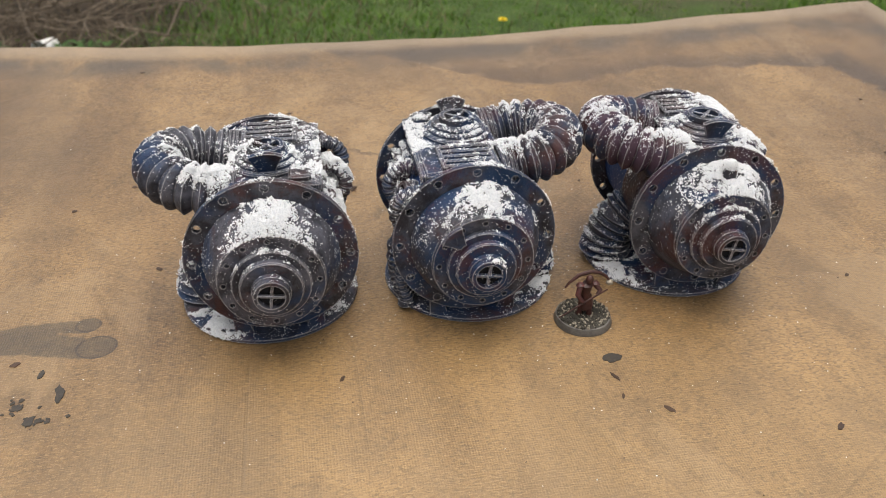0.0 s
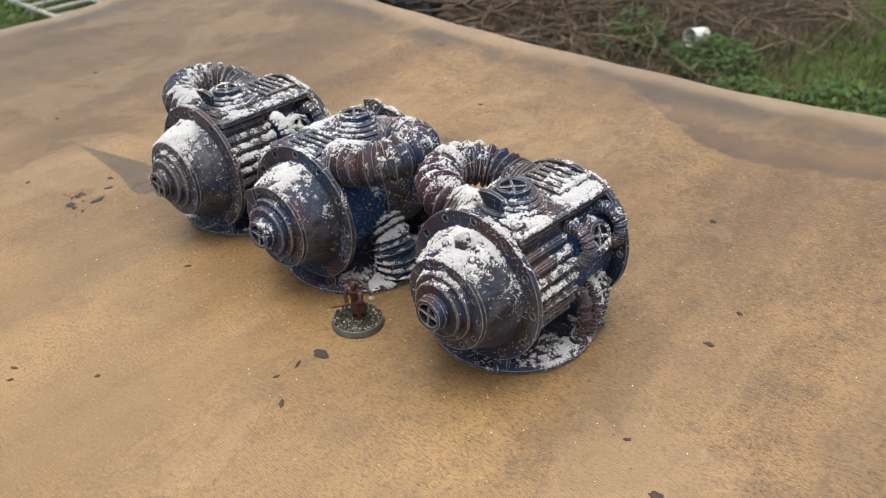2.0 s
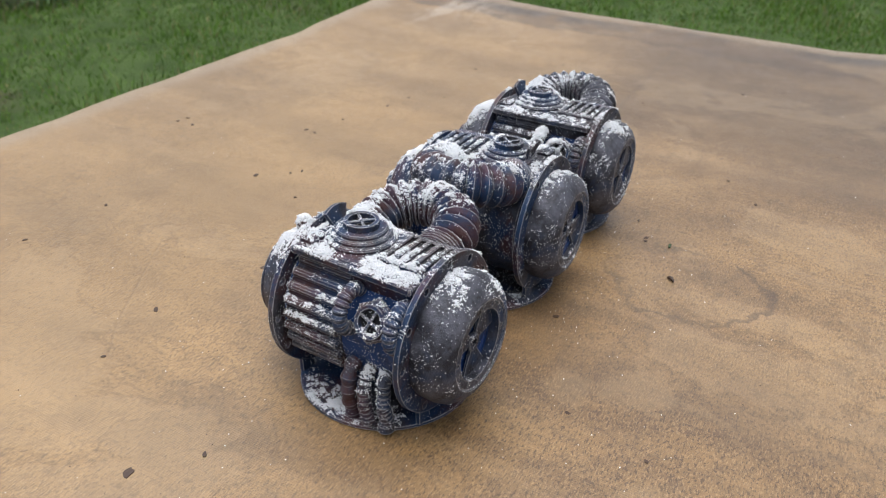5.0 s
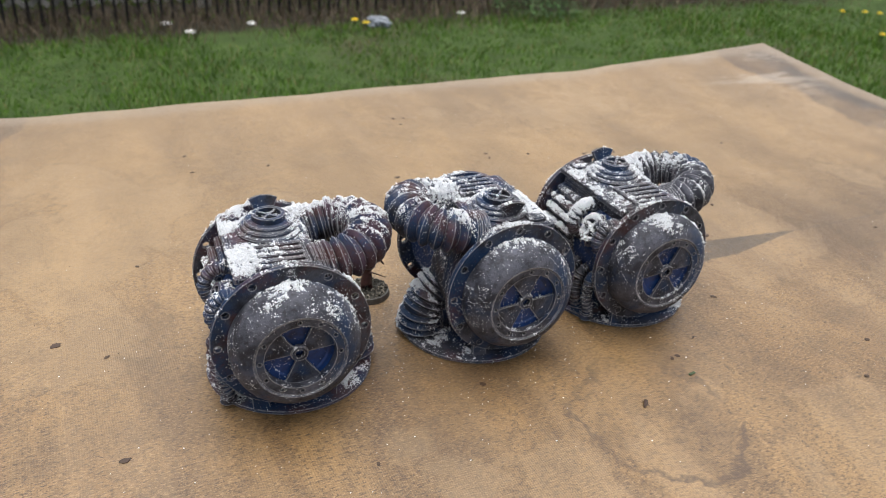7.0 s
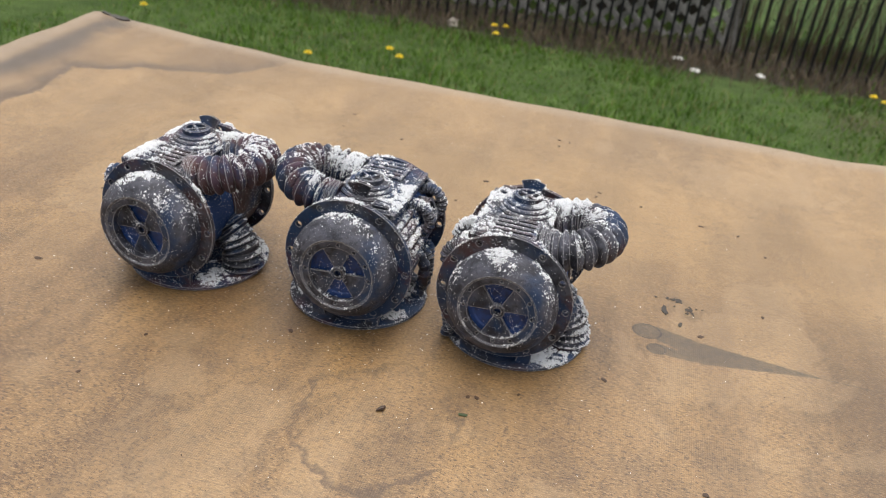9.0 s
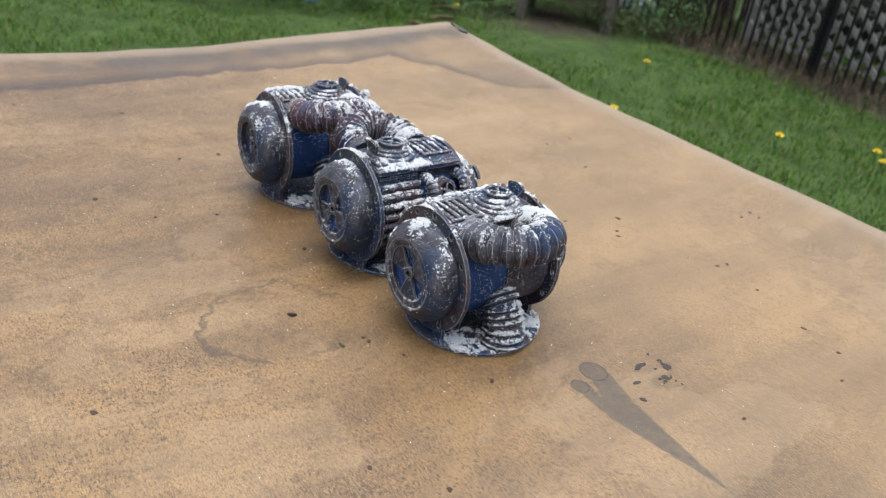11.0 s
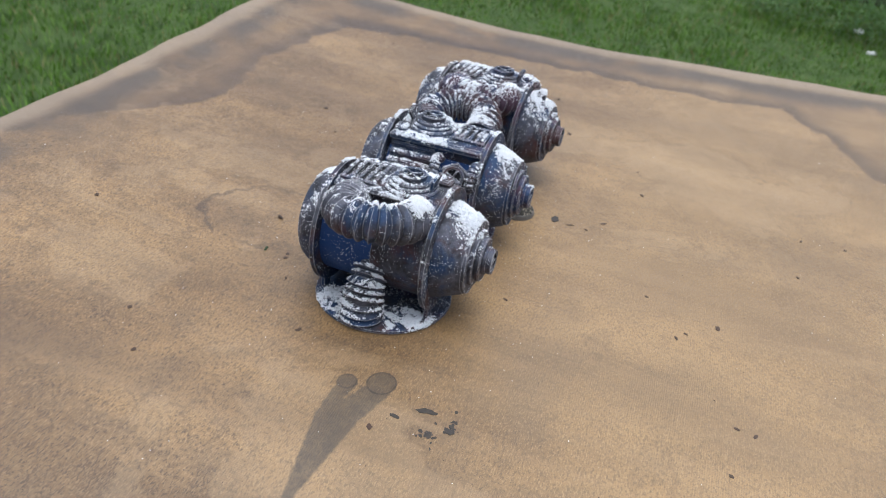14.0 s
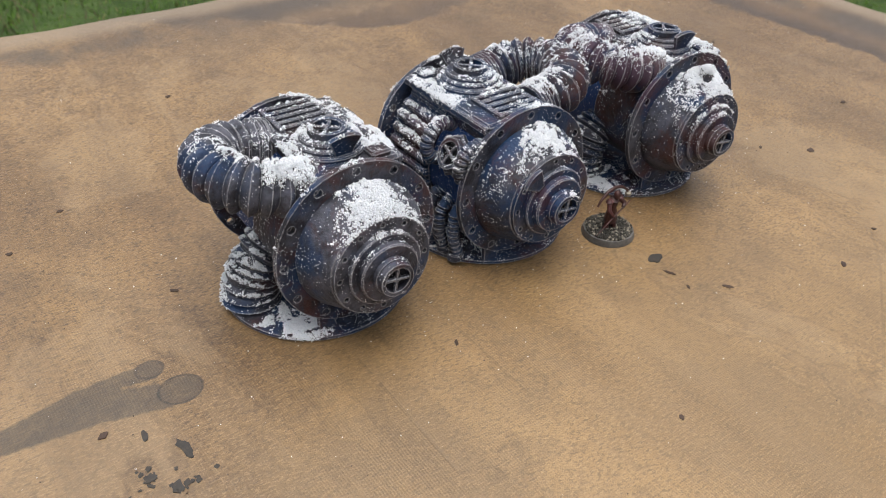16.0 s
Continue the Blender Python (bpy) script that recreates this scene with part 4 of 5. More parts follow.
# a dried husk and a green crumb inside the ring-shaped tide line
crumb_green = plain("green_crumb", (0.05, 0.075, 0.035), 0.8)
ob = new("leaf_crumb", mesh_of("leaf_crumb", *box(0.0042, 0.0016, 0.0010, (0, 0, 0.0005), 0.0004), crumb_green))
ob.matrix_world = pose(-0.0820, 0.0798, 0.0, 0, 0, 10)
tagged(ob, "dark green leaf crumb on the board", "crumb")
husk = new("seed_husk", mesh_of("seed_husk", *join(sweep(along([(-0.0026, 0, 0.0008), (-0.001, 0.0004, 0.0012), (0.0012, 0.0, 0.0011), (0.0028, -0.0006, 0.0006)], 8), [0.0003, 0.0008, 0.0010, 0.0010, 0.0009, 0.0008, 0.0006, 0.0002], 8),
           sweep([(0.0, 0.0004, 0.0008), (0.0012, 0.0026, 0.0003)], [0.0002, 0.0001], 6), sweep([(-0.001, -0.0002, 0.0008), (-0.0022, -0.0024, 0.0003)], [0.0002, 0.0001], 6)), rust_film))
husk.matrix_world = pose(-0.0456, 0.0903, 0.0, 0, 0, 60)
tagged(husk, "small brown dried husk lying on the board", "husk")

rng2 = np.random.default_rng(21)


def scatter_on_board(name, n, spread, size, material, label):
    x = np.concatenate([rng2.uniform(SX[0] + 0.01, SX[1] - 0.01, n // 2), rng2.normal(0.0, spread, n - n // 2)])
    y = np.concatenate([rng2.uniform(SY[0] + 0.01, SY[1] - 0.01, n // 2), rng2.normal(0.0, spread * 0.6, n - n // 2)])
    ok = (x > SX[0] + 0.01) & (x < SX[1] - 0.01) & (y > SY[0] + 0.01) & (y < SY[1] - 0.01)
    x, y = x[ok], y[ok]
    z = np.array([board_height(a, b) for a, b in zip(x, y)]) + size[0] * 0.5
    me = grains(name, np.stack([x, y, z], 1), rng2.uniform(*size, len(x)), material, rng2, 1.8)
    return tagged(new(name, me), label, "crumbs", kind="stuff")


scatter_on_board("snow_crumbs", 900, 0.085, (0.00015, 0.00042), snow, "loose white grains of snow flock on the board")
scatter_on_board("dark_crumbs", 1100, 0.22, (0.00014, 0.00052), rust_film, "tiny dark crumbs on the board")


# ---------------------------------------------------------------- the yard
def ground_material():
    k = Kit("lawn_soil")
    b, m, f = k.noise(0.9, 5, 0.6), k.noise(7, 5, 0.65), k.noise(60, 4, 0.7)
    col = k.mix(k.ramp(m, 0.35, 0.65), (0.034, 0.062, 0.014), (0.062, 0.100, 0.026))
    col = k.mix(k.ramp(b, 0.56, 0.72, 0.0, 0.8), col, (0.062, 0.052, 0.032))
    for cx, cy, wide in ((-1.75, 2.4, 1.25), (-0.95, 3.1, 0.55), (-2.0, 1.7, 0.35), (2.95, -3.05, 0.45)):
        sep = k.node("ShaderNodeSeparateXYZ")
        k.put(k.shift((-cx, -cy, 0)), sep.inputs[0])
        far = k.math("SQRT", k.math("ADD", k.math("POWER", sep.outputs[0], 2), k.math("POWER", sep.outputs[1], 2)))
        col = k.mix(k.ramp(k.math("ADD", far, k.math("MULTIPLY", m, 0.6)), wide + 0.45, wide), col, (0.044, 0.034, 0.025))
    sep = k.node("ShaderNodeSeparateXYZ")
    k.put(k.co, sep.inputs[0])
    litter = k.math("ADD", sep.outputs[1], k.math("MULTIPLY", m, 0.5))
    litter = k.math("MULTIPLY", k.ramp(litter, -3.10, -3.35), k.ramp(litter, -4.35, -4.05))
    col = k.mix(litter, col, (0.034, 0.028, 0.020))
    col = k.mix(k.math("MULTIPLY", k.ramp(f, 0.5, 0.75), 0.6), col, (0.030, 0.026, 0.018))
    return k.done(col, 0.9, 0, k.math("ADD", m, f), 0.02, 0.6, 0.2)


verts, faces = [], []
rings = [0.0, 0.5, 1, 1.5, 2, 2.5, 3, 3.5, 4, 5, 6, 8, 12, 20, 40, 120, 400, 1500]
for r in rings[1:]:
    for i in range(96):
        a = 2 * math.pi * i / 96
        x, y = r * math.cos(a), r * math.sin(a)
        verts.append((x, y, GROUND - 0.02 + (0.02 * noise.noise((x * 0.9, y * 0.9, 3)) if r < 12 else 0)))
verts.append((0, 0, GROUND - 0.02))
c = len(verts) - 1
for i in range(96):
    faces.append((c, i, (i + 1) % 96))
for k_ in range(len(rings) - 2):
    for i in range(96):
        a, b = k_ * 96 + i, k_ * 96 + (i + 1) % 96
        faces.append((a, a + 96, b + 96, b))
ground = new("ground", mesh_of("ground", verts, faces, ground_material(), 80))
tagged(ground, "patchy spring lawn on dark soil", "ground", kind="structure")


def leaf_material(name, a, b, c):
    k = Kit(name)
    r = k.island()
    col = k.mix(k.ramp(r, 0.0, 0.6), a, b)
    col = k.mix(k.ramp(r, 0.80, 0.95), col, c)
    return k.done(col, 0.6, 0.0, spec=0.2)


grass_material = leaf_material("grass_blade", (0.042, 0.102, 0.010), (0.108, 0.208, 0.024), (0.22, 0.20, 0.09))
dry_material = leaf_material("dry_stalk", (0.085, 0.064, 0.042), (0.150, 0.115, 0.075), (0.05, 0.04, 0.03))
weed_material = leaf_material("weed_leaf", (0.020, 0.056, 0.012), (0.048, 0.105, 0.024), (0.085, 0.125, 0.045))


def in_brush(x, y):
    """How bare and twiggy the ground is, from the brush heap towards the lawn."""
    return max(0.0, 1 - math.hypot((x + 1.75) / 1.35, (y - 2.5) / 0.85), 0.9 - math.hypot((x + 2.0) / 0.7, (y - 1.75) / 0.5), 0.62 - math.hypot(x - 2.95, y + 3.05), 0.85 - math.hypot((x + 0.95) / 0.95, (y - 3.05) / 0.75))


def blades(name, n, where, height, width, material, label, category="grass", bend=0.5, seed=1):
    """n bent blades, each two quads narrowing to a tip, as one mesh."""
    rng = np.random.default_rng(seed)
    x, y, scale = where(rng, n)
    n = len(x)
    z = np.full(n, GROUND - 0.022)
    h = rng.uniform(*height, n) * scale
    w = rng.uniform(*width, n)
    a, t = rng.uniform(0, 2 * np.pi, n), rng.uniform(0, 2 * np.pi, n)
    lean = rng.uniform(0.1, bend, n) * h
    sx, sy = np.cos(a) * w, np.sin(a) * w
    lx, ly = np.cos(t) * lean, np.sin(t) * lean
    base, mid, tip = np.stack([x, y, z], 1), np.stack([x + lx * 0.35, y + ly * 0.35, z + h * 0.6], 1), np.stack([x + lx, y + ly, z + h], 1)
    s = np.stack([sx, sy, 0 * sx], 1)
    verts = np.stack([base - s, base + s, mid + s * 0.8, mid - s * 0.8, tip], 1).reshape(-1, 3)
    o = 5 * np.arange(n)[:, None]
    tris = np.concatenate([o + np.array([[0, 1, 2]]), o + np.array([[0, 2, 3]]), o + np.array([[3, 2, 4]])], 1).reshape(-1, 3)
    me = bpy.data.meshes.new(name)
    me.vertices.add(5 * n), me.loops.add(9 * n), me.polygons.add(3 * n)
    me.vertices.foreach_set("co", verts.ravel())
    me.loops.foreach_set("vertex_index", tris.ravel().astype(np.int32))
    me.polygons.foreach_set("loop_start", np.arange(0, 9 * n, 3, dtype=np.int32))
    me.materials.append(material)
    me.update(calc_edges=True)
    return tagged(new(name, me), label, category, kind="stuff")


def lawn(rng, n):
    r = np.sqrt(rng.uniform(0.75 ** 2, 5.2 ** 2, n * 2))
    a = rng.uniform(0, 2 * np.pi, n * 2)
    x, y = r * np.cos(a), r * np.sin(a)
    keep = np.empty(len(x), bool)
    scale = np.empty(len(x))
    roll = rng.random(len(x))
    for i in range(len(x)):
        bare = noise.noise((x[i] * 0.9, y[i] * 0.9, 4.0)) + 0.5 * noise.noise((x[i] * 2.7, y[i] * 2.7, 1.0))
        d = 0.95 - max(0.0, bare - 0.20) * 1.7 - 1.7 * in_brush(x[i], y[i])
        if -4.05 < y[i] < -3.44:
            d -= 0.75
        keep[i] = roll[i] < d
        scale[i] = 0.75 + 0.6 * max(-0.6, 1.2 * noise.noise((x[i] * 2.2, y[i] * 2.2, 9.0)) + 0.9 * noise.noise((x[i] * 8, y[i] * 8, 2.0)))
    k = np.flatnonzero(keep)[:n]
    return x[k], y[k], scale[k]


blades("grass", 350000, lawn, (0.016, 0.042), (0.0013, 0.0026), grass_material, "uneven green spring lawn grass", bend=0.8)


def dry_ground(rng, n):
    x = np.concatenate([rng.uniform(-4.5, 4.5, n // 2), rng.normal(-1.6, 0.9, n - n // 2)])
    y = np.concatenate([rng.normal(-3.62, 0.16, n // 2), rng.normal(2.5, 0.6, n - n // 2)])
    far = np.hypot(x, y) > 1.3
    return x[far], y[far], np.ones(far.sum())


blades("dry_grass", 16000, dry_ground, (0.03, 0.10), (0.0012, 0.0024), dry_material, "dry straw and dead stalks on bare soil", bend=1.6, seed=4)


def behind_fence(rng, n):
    x = np.concatenate([rng.uniform(-6.0, -0.5, n - n // 4), rng.uniform(2.4, 4.2, n // 4)])
    y = np.concatenate([rng.normal(-4.05, 0.16, n - n // 4), rng.normal(-3.95, 0.10, n // 4)])
    ok = y < -3.80
    return x[ok], y[ok], np.ones(ok.sum())


blades("dead_stems", 2600, behind_fence, (0.12, 0.62), (0.0016, 0.0034), dry_material, "tall dead stems growing behind the iron fence", "stems", bend=0.5, seed=6)


# ---------------------------------------------------------------- fence and lattice beyond the lawn
iron = plain("black_painted_iron", (0.014, 0.014, 0.016), 0.45, 0.3, 120, 0.4)
old_wood = plain("weathered_grey_wood", (0.25, 0.225, 0.18), 0.85, 0, 14, 0.45, 0.002)
dark_wood = plain("dark_damp_wood", (0.034, 0.028, 0.022), 0.85, 0, 14, 0.45, 0.002)
FY = -3.72


def build_fence():
    f = thing("iron_fence", "black iron picket fence behind the lawn", "fence")
    rod = mesh_of("picket", *box(0.013, 0.013, 1.25, (0, 0, 0), 0.003), iron)
    tip = mesh_of("spike", *lathe([(0.009, 0), (0.008, 0.02), (0, 0.07)], 8), iron, turn=UPRIGHT)
    x = -6.0
    while x < 5.2:
        p = new("picket", rod)
        p.parent, p.matrix_basis = f, pose(x, FY + 0.004 * noise.noise((x * 3, 0, 0)), GROUND + 0.60, 0, 0.4 * noise.noise((x * 5, 1, 0)), 0)
        s = new("spike", tip)
        s.parent, s.matrix_basis = p, pose(0, 0, 0.625)
        x += 0.051
    for z in (0.60, 1.12):
        part("rail", box(11.3, 0.010, 0.030, (-0.4, FY - 0.013, GROUND + z), 0.003), iron, f)
    for px in (-4.6, -2.6, 1.75, 3.9):
        part("post", box(0.050, 0.050, 1.40, (px, FY - 0.045, GROUND + 0.66), 0.004), iron, f)
    return f


build_fence()


lattice_wood = plain("grey_weathered_lattice", (0.30, 0.29, 0.27), 0.8, 0, 14, 0.5, 0.002)


def build_lattice():
    t = thing("lattice_panel", "weathered grey diamond lattice behind the iron fence", "lattice")
    x0, x1, z0, z1, y = -0.53, 2.3, GROUND + 0.02, GROUND + 1.20, FY - 0.22
    step, w = 0.074, 0.026
    for side in (1, -1):
        c = x0 - (z1 - z0)
        while c < x1 + (z1 - z0):
            pts = []
            for s in np.linspace(0, 1, 60):
                px, pz = c + s * (z1 - z0), (z0 + s * (z1 - z0)) if side > 0 else (z1 - s * (z1 - z0))
                if x0 <= px <= x1:
                    pts.append((px, pz))
            c += step * 1.35
            if len(pts) < 6:
                continue
            (ax, az), (bx, bz) = pts[0], pts[-1]
            ang = math.atan2(bz - az, bx - ax)
            part("slat", box(math.hypot(bx - ax, bz - az), 0.008, w, ((ax + bx) / 2, y + 0.009 * side, (az + bz) / 2), 0.001, Matrix.Rotation(-ang, 4, "Y")), lattice_wood, t)
    part("rail", box(x1 - x0 + 0.06, 0.034, 0.05, ((x0 + x1) / 2, y, z1), 0.003), lattice_wood, t)
    for x in (x0, x1):
        part("post", box(0.06, 0.06, z1 - z0 + 0.2, (x, y - 0.05, (z0 + z1) / 2), 0.003), lattice_wood, t)
    return t


build_lattice()


def plank_fence(x0, y0, x1, y1, n, height, label, wood):
    t = thing("plank_fence", label, "fence")
    a = math.degrees(math.atan2(y1 - y0, x1 - x0))
    length = math.hypot(x1 - x0, y1 - y0) / n
    r = random.Random(int(x0 * 10))
    for i in range(n):
        u = (i + 0.5) / n
        h = height * r.uniform(0.95, 1.03)
        part("plank", box(length * r.uniform(0.86, 0.95), 0.018, h, (x0 + (x1 - x0) * u, y0 + (y1 - y0) * u, GROUND + h / 2 - 0.03), 0.003, pose(0, 0, 0, 0, r.uniform(-0.8, 0.8), a)), wood, t)
    for z in (0.2, 0.75):
        part("rail", box(math.hypot(x1 - x0, y1 - y0), 0.04, 0.07, ((x0 + x1) / 2 - 0.03, (y0 + y1) / 2 + 0.03, GROUND + z), 0.004, pose(0, 0, 0, 0, 0, a)), wood, t)
    return t


plank_fence(-3.45, 1.52, -1.95, 2.02, 14, 1.05, "old grey upright plank fence beside a brush heap", old_wood)
# added dark backing, no known fence: keeps the gaps of the lattice dark
plank_fence(-0.45, -4.50, 2.70, -4.47, 24, 1.25, "dark upright plank backing added to darken the lattice gaps", dark_wood)
plank_fence(2.75, -4.45, 4.3, -4.12, 12, 1.25, "dark damp upright plank fence behind the iron fence", dark_wood)
plank_fence(4.3, -4.1, 4.9, -0.6, 24, 1.25, "dark damp upright plank fence behind old benches", dark_wood)


# ---------------------------------------------------------------- old benches at the far side
bench_wood = plain("damp_grey_brown_wood", (0.066, 0.058, 0.042), 0.85, 0, 14, 0.5, 0.002)


def bench(label, m, length, height, stance):
    t = thing("wooden_bench", label, "bench", m, "old benches")
    for x in (-stance / 2, stance / 2):
        for s in (-1, 1):
            part("leg", box(0.062, 0.042, height * 1.06, (x, s * 0.15, height / 2), 0.004, pose(0, 0, 0, s * 13)), bench_wood, t)
        part("crosspiece", box(0.035, 0.36, 0.075, (x + 0.05, 0, height * 0.62), 0.004), bench_wood, t)
    for y in (-0.115, 0.0, 0.115):
        part("seat_plank", box(length, 0.105, 0.030, (0, y, height + 0.012), 0.004), bench_wood, t)
    for s in (-1, 1):
        part("apron", box(length, 0.026, 0.095, (0, s * 0.165, height - 0.075), 0.004), bench_wood, t)
    return t


bench("weathered grey wooden bench standing in weeds", pose(2.94, -3.15, GROUND - 0.02, 0, 0, 40), 0.62, 0.38, 0.48)
bench("weathered low wooden bench by the shrubs", pose(3.70, -1.92, GROUND - 0.02, 0, 0, -90), 0.72, 0.29, 0.60)


# ---------------------------------------------------------------- weeds, flowers, brush
def leaf_clump(name, label, category, x, y, radius, height, n, seed, material=weed_material):
    """Broad little leaves on short stems, as one plant."""
    r = np.random.default_rng(seed)
    verts, faces = [], []
    for _ in range(n):
        a, d = r.uniform(0, 6.283), radius * math.sqrt(r.random())
        h = height * (1 - 0.55 * (d / radius) ** 2) * r.uniform(0.25, 1.0)
        px, py, pz = x + d * math.cos(a), y + d * math.sin(a), GROUND - 0.02 + h
        size, t, droop = r.uniform(0.006, 0.016), r.uniform(0, 6.283), r.uniform(-0.5, 0.7)
        c, s = math.cos(t), math.sin(t)
        k = len(verts)
        verts += [(px - c * size, py - s * size, pz - droop * size), (px - s * size * 0.5, py + c * size * 0.5, pz + 0.002), (px + c * size, py + s * size, pz + droop * size), (px + s * size * 0.5, py - c * size * 0.5, pz + 0.002)]
        faces += [(k, k + 1, k + 2), (k, k + 2, k + 3)]
    me = mesh_of(name, verts, faces, material, 80, None, False)
    return tagged(new(name, me), label, category, kind="stuff")


WEEDS = [(3.35, -2.25, 0.34, 0.26), (3.60, -1.45, 0.34, 0.24), (3.45, -1.85, 0.30, 0.20), (3.70, -2.55, 0.36, 0.30), (4.05, -2.3, 0.45, 0.45), (3.95, -1.2, 0.4, 0.30), (3.25, -2.75, 0.26, 0.16), (2.62, -3.32, 0.22, 0.22), (2.50, -3.55, 0.20, 0.30),
         (3.95, -2.85, 0.34, 0.35), (3.10, -3.25, 0.24, 0.20), (4.1, -0.7, 0.35, 0.22),
         (-0.75, 2.35, 0.16, 0.12), (-0.55, 2.15, 0.14, 0.06), (-0.30, 2.25, 0.16, 0.06), (-1.05, 2.35, 0.12, 0.16), (-3.2, 0.9, 0.3, 0.2), (-2.2, -3.5, 0.25, 0.10), (-1.05, -4.30, 0.30, 0.42), (-2.15, -4.35, 0.36, 0.50), (-3.3, -4.30, 0.34, 0.46)]
for i, (x, y, rad, h) in enumerate(WEEDS):
    leaf_clump("weed_patch", "low broad-leaved green weeds growing in the lawn", "weeds", x, y, rad, h, int(3200 * rad * (1 + h)), i + 50)

yellow = plain("dandelion_yellow", (0.78, 0.60, 0.02), 0.6, 0, 200, 0.2)
stem_green = plain("stem_green", (0.06, 0.11, 0.03), 0.6, 0, 200, 0.3)
red_petal = plain("tulip_red", (0.42, 0.035, 0.02), 0.5, 0, 200, 0.3)


def dandelion():
    t = thing("dandelion", "yellow dandelion flower in the lawn", "flower", None, "dandelions")
    part("stem", sweep([(0, 0, 0), (0.004, 0.002, 0.032), (0.008, 0, 0.052)], [0.0022, 0.0018, 0.0018], 8), stem_green, t)
    petals = []
    for ring, (n, rad, z) in enumerate(((16, 0.017, 0.053), (12, 0.012, 0.057), (8, 0.008, 0.060))):
        for i in range(n):
            a = 6.283 * i / n + ring
            petals.append(moved(box(rad, 0.0050, 0.0016, (rad / 2, 0, 0), 0.0004, pose(0, 0, 0, 0, -18 - 14 * ring, 0)), Matrix.Translation((0.008, 0, z)) @ Matrix.Rotation(a, 4, "Z")))
    part("flower_head", join(*petals), yellow, t, "yellow petals")
    return t


FLOWERS = [(0.535, -3.32), (0.575, -3.47), (0.525, -3.49), (0.88, -2.79), (0.815, -2.70), (1.14, -2.53), (-3.89, -2.94), (-4.03, -2.90), (-4.10, -2.86), (-3.65, -2.48), (-4.03, -2.51), (-4.17, -2.52),
           (-1.13, -3.26), (-1.10, -3.32), (3.14, -2.50), (1.57, -2.09), (2.02, -2.80), (0.70, 2.58)]
first = dandelion()
first.matrix_basis = pose(FLOWERS[0][0], FLOWERS[0][1], GROUND - 0.02)
for i, (x, y) in enumerate(FLOWERS[1:]):
    copy_thing(first, pose(x, y, GROUND - 0.02, 0, 0, 50 * i))


def tulip():
    t = thing("tulip", "red tulip beside the lawn", "flower", None, "tulips")
    part("stem", sweep([(0, 0, 0), (0.01, 0, 0.12), (0.012, 0, 0.24)], [0.004, 0.0035, 0.003], 8), stem_green, t)
    for i in range(2):
        part("leaf", prism([(0, -0.012), (0.10, -0.022), (0.22, 0.0), (0.10, 0.022), (0, 0.012)], 0.003, Matrix.Rotation(radians(180 * i + 30), 4, "Z") @ Matrix.Rotation(radians(-62), 4, "Y")), stem_green, t)
    part("bloom", moved(lathe([(0.004, 0), (0.026, 0.012), (0.030, 0.035), (0.022, 0.058), (0.018, 0.056), (0.024, 0.034), (0.0, 0.012)], 12), Matrix.Translation((0.012, 0, 0.235)) @ UPRIGHT), red_petal, t, "red cup-shaped bloom")
    return t


first = tulip()
TULIPS = [(-3.35, 0.83), (-3.15, 0.72), (-3.60, 0.95)]
first.matrix_basis = pose(*TULIPS[0], GROUND - 0.02)
for i, (x, y) in enumerate(TULIPS[1:]):
    copy_thing(first, pose(x, y, GROUND - 0.02, 0, 0, 70 * i + 30))

bark = plain("dead_twig_bark", (0.135, 0.104, 0.074), 0.85, 0, 60, 0.5, 0.001)


def branch(r, at, heading, rise, length, thick, depth=2):
    """A crooked twig that forks."""
    p, pts, out = Vector(at), [Vector(at)], []
    d = Vector((math.cos(heading), math.sin(heading), rise)).normalized()
    n = 7
    for i in range(n):
        d = (d + Vector((r.gauss(0, 0.16), r.gauss(0, 0.16), r.gauss(0, 0.12)))).normalized()
        p = p + d * (length / n)
        if p.z < GROUND:
            p.z, d.z = GROUND + 0.004, abs(d.z)
        pts.append(p.copy())
        if depth and i in (2, 3, 5):
            out += branch(r, p, math.atan2(d.y, d.x) + r.choice((-1, 1)) * r.uniform(0.5, 1.1), d.z + r.uniform(-0.2, 0.6), length * r.uniform(0.35, 0.55), thick * 0.6, depth - 1)
    out.append(sweep(pts, [thick * (1 - 0.75 * i / n) for i in range(n + 1)], 6))
    return out


rb = random.Random(17)
for i in range(60):
    a = rb.uniform(0, 6.283)
    x, y = -1.75 + 0.75 * rb.gauss(0, 0.6), 2.40 + 0.42 * rb.gauss(0, 0.6)
    x = min(x, -1.45) if i % 3 else -1.0 + 0.25 * rb.gauss(0, 0.7)
    y = y if i % 3 else 3.15 + 0.2 * rb.gauss(0, 0.6)
    if i >= 46:
        x, y = -1.85 + 0.25 * rb.gauss(0, 0.6), 1.60 + 0.16 * rb.gauss(0, 0.6)
    twigs = branch(rb, (x, y, GROUND + rb.uniform(0.0, 0.30)), rb.choice((0.35, 3.3, 2.9, 0.1, 5.9)) + rb.gauss(0, 0.45), rb.uniform(-0.1, 0.45), rb.uniform(0.5, 1.1), rb.uniform(0.0035, 0.009))
    ob = new("dead_branch", mesh_of("dead_branch", *join(*twigs), bark, 60, None, False))
    tagged(ob, "bare dead branch lying in a brush heap", "branch", "brush heap")
small = []
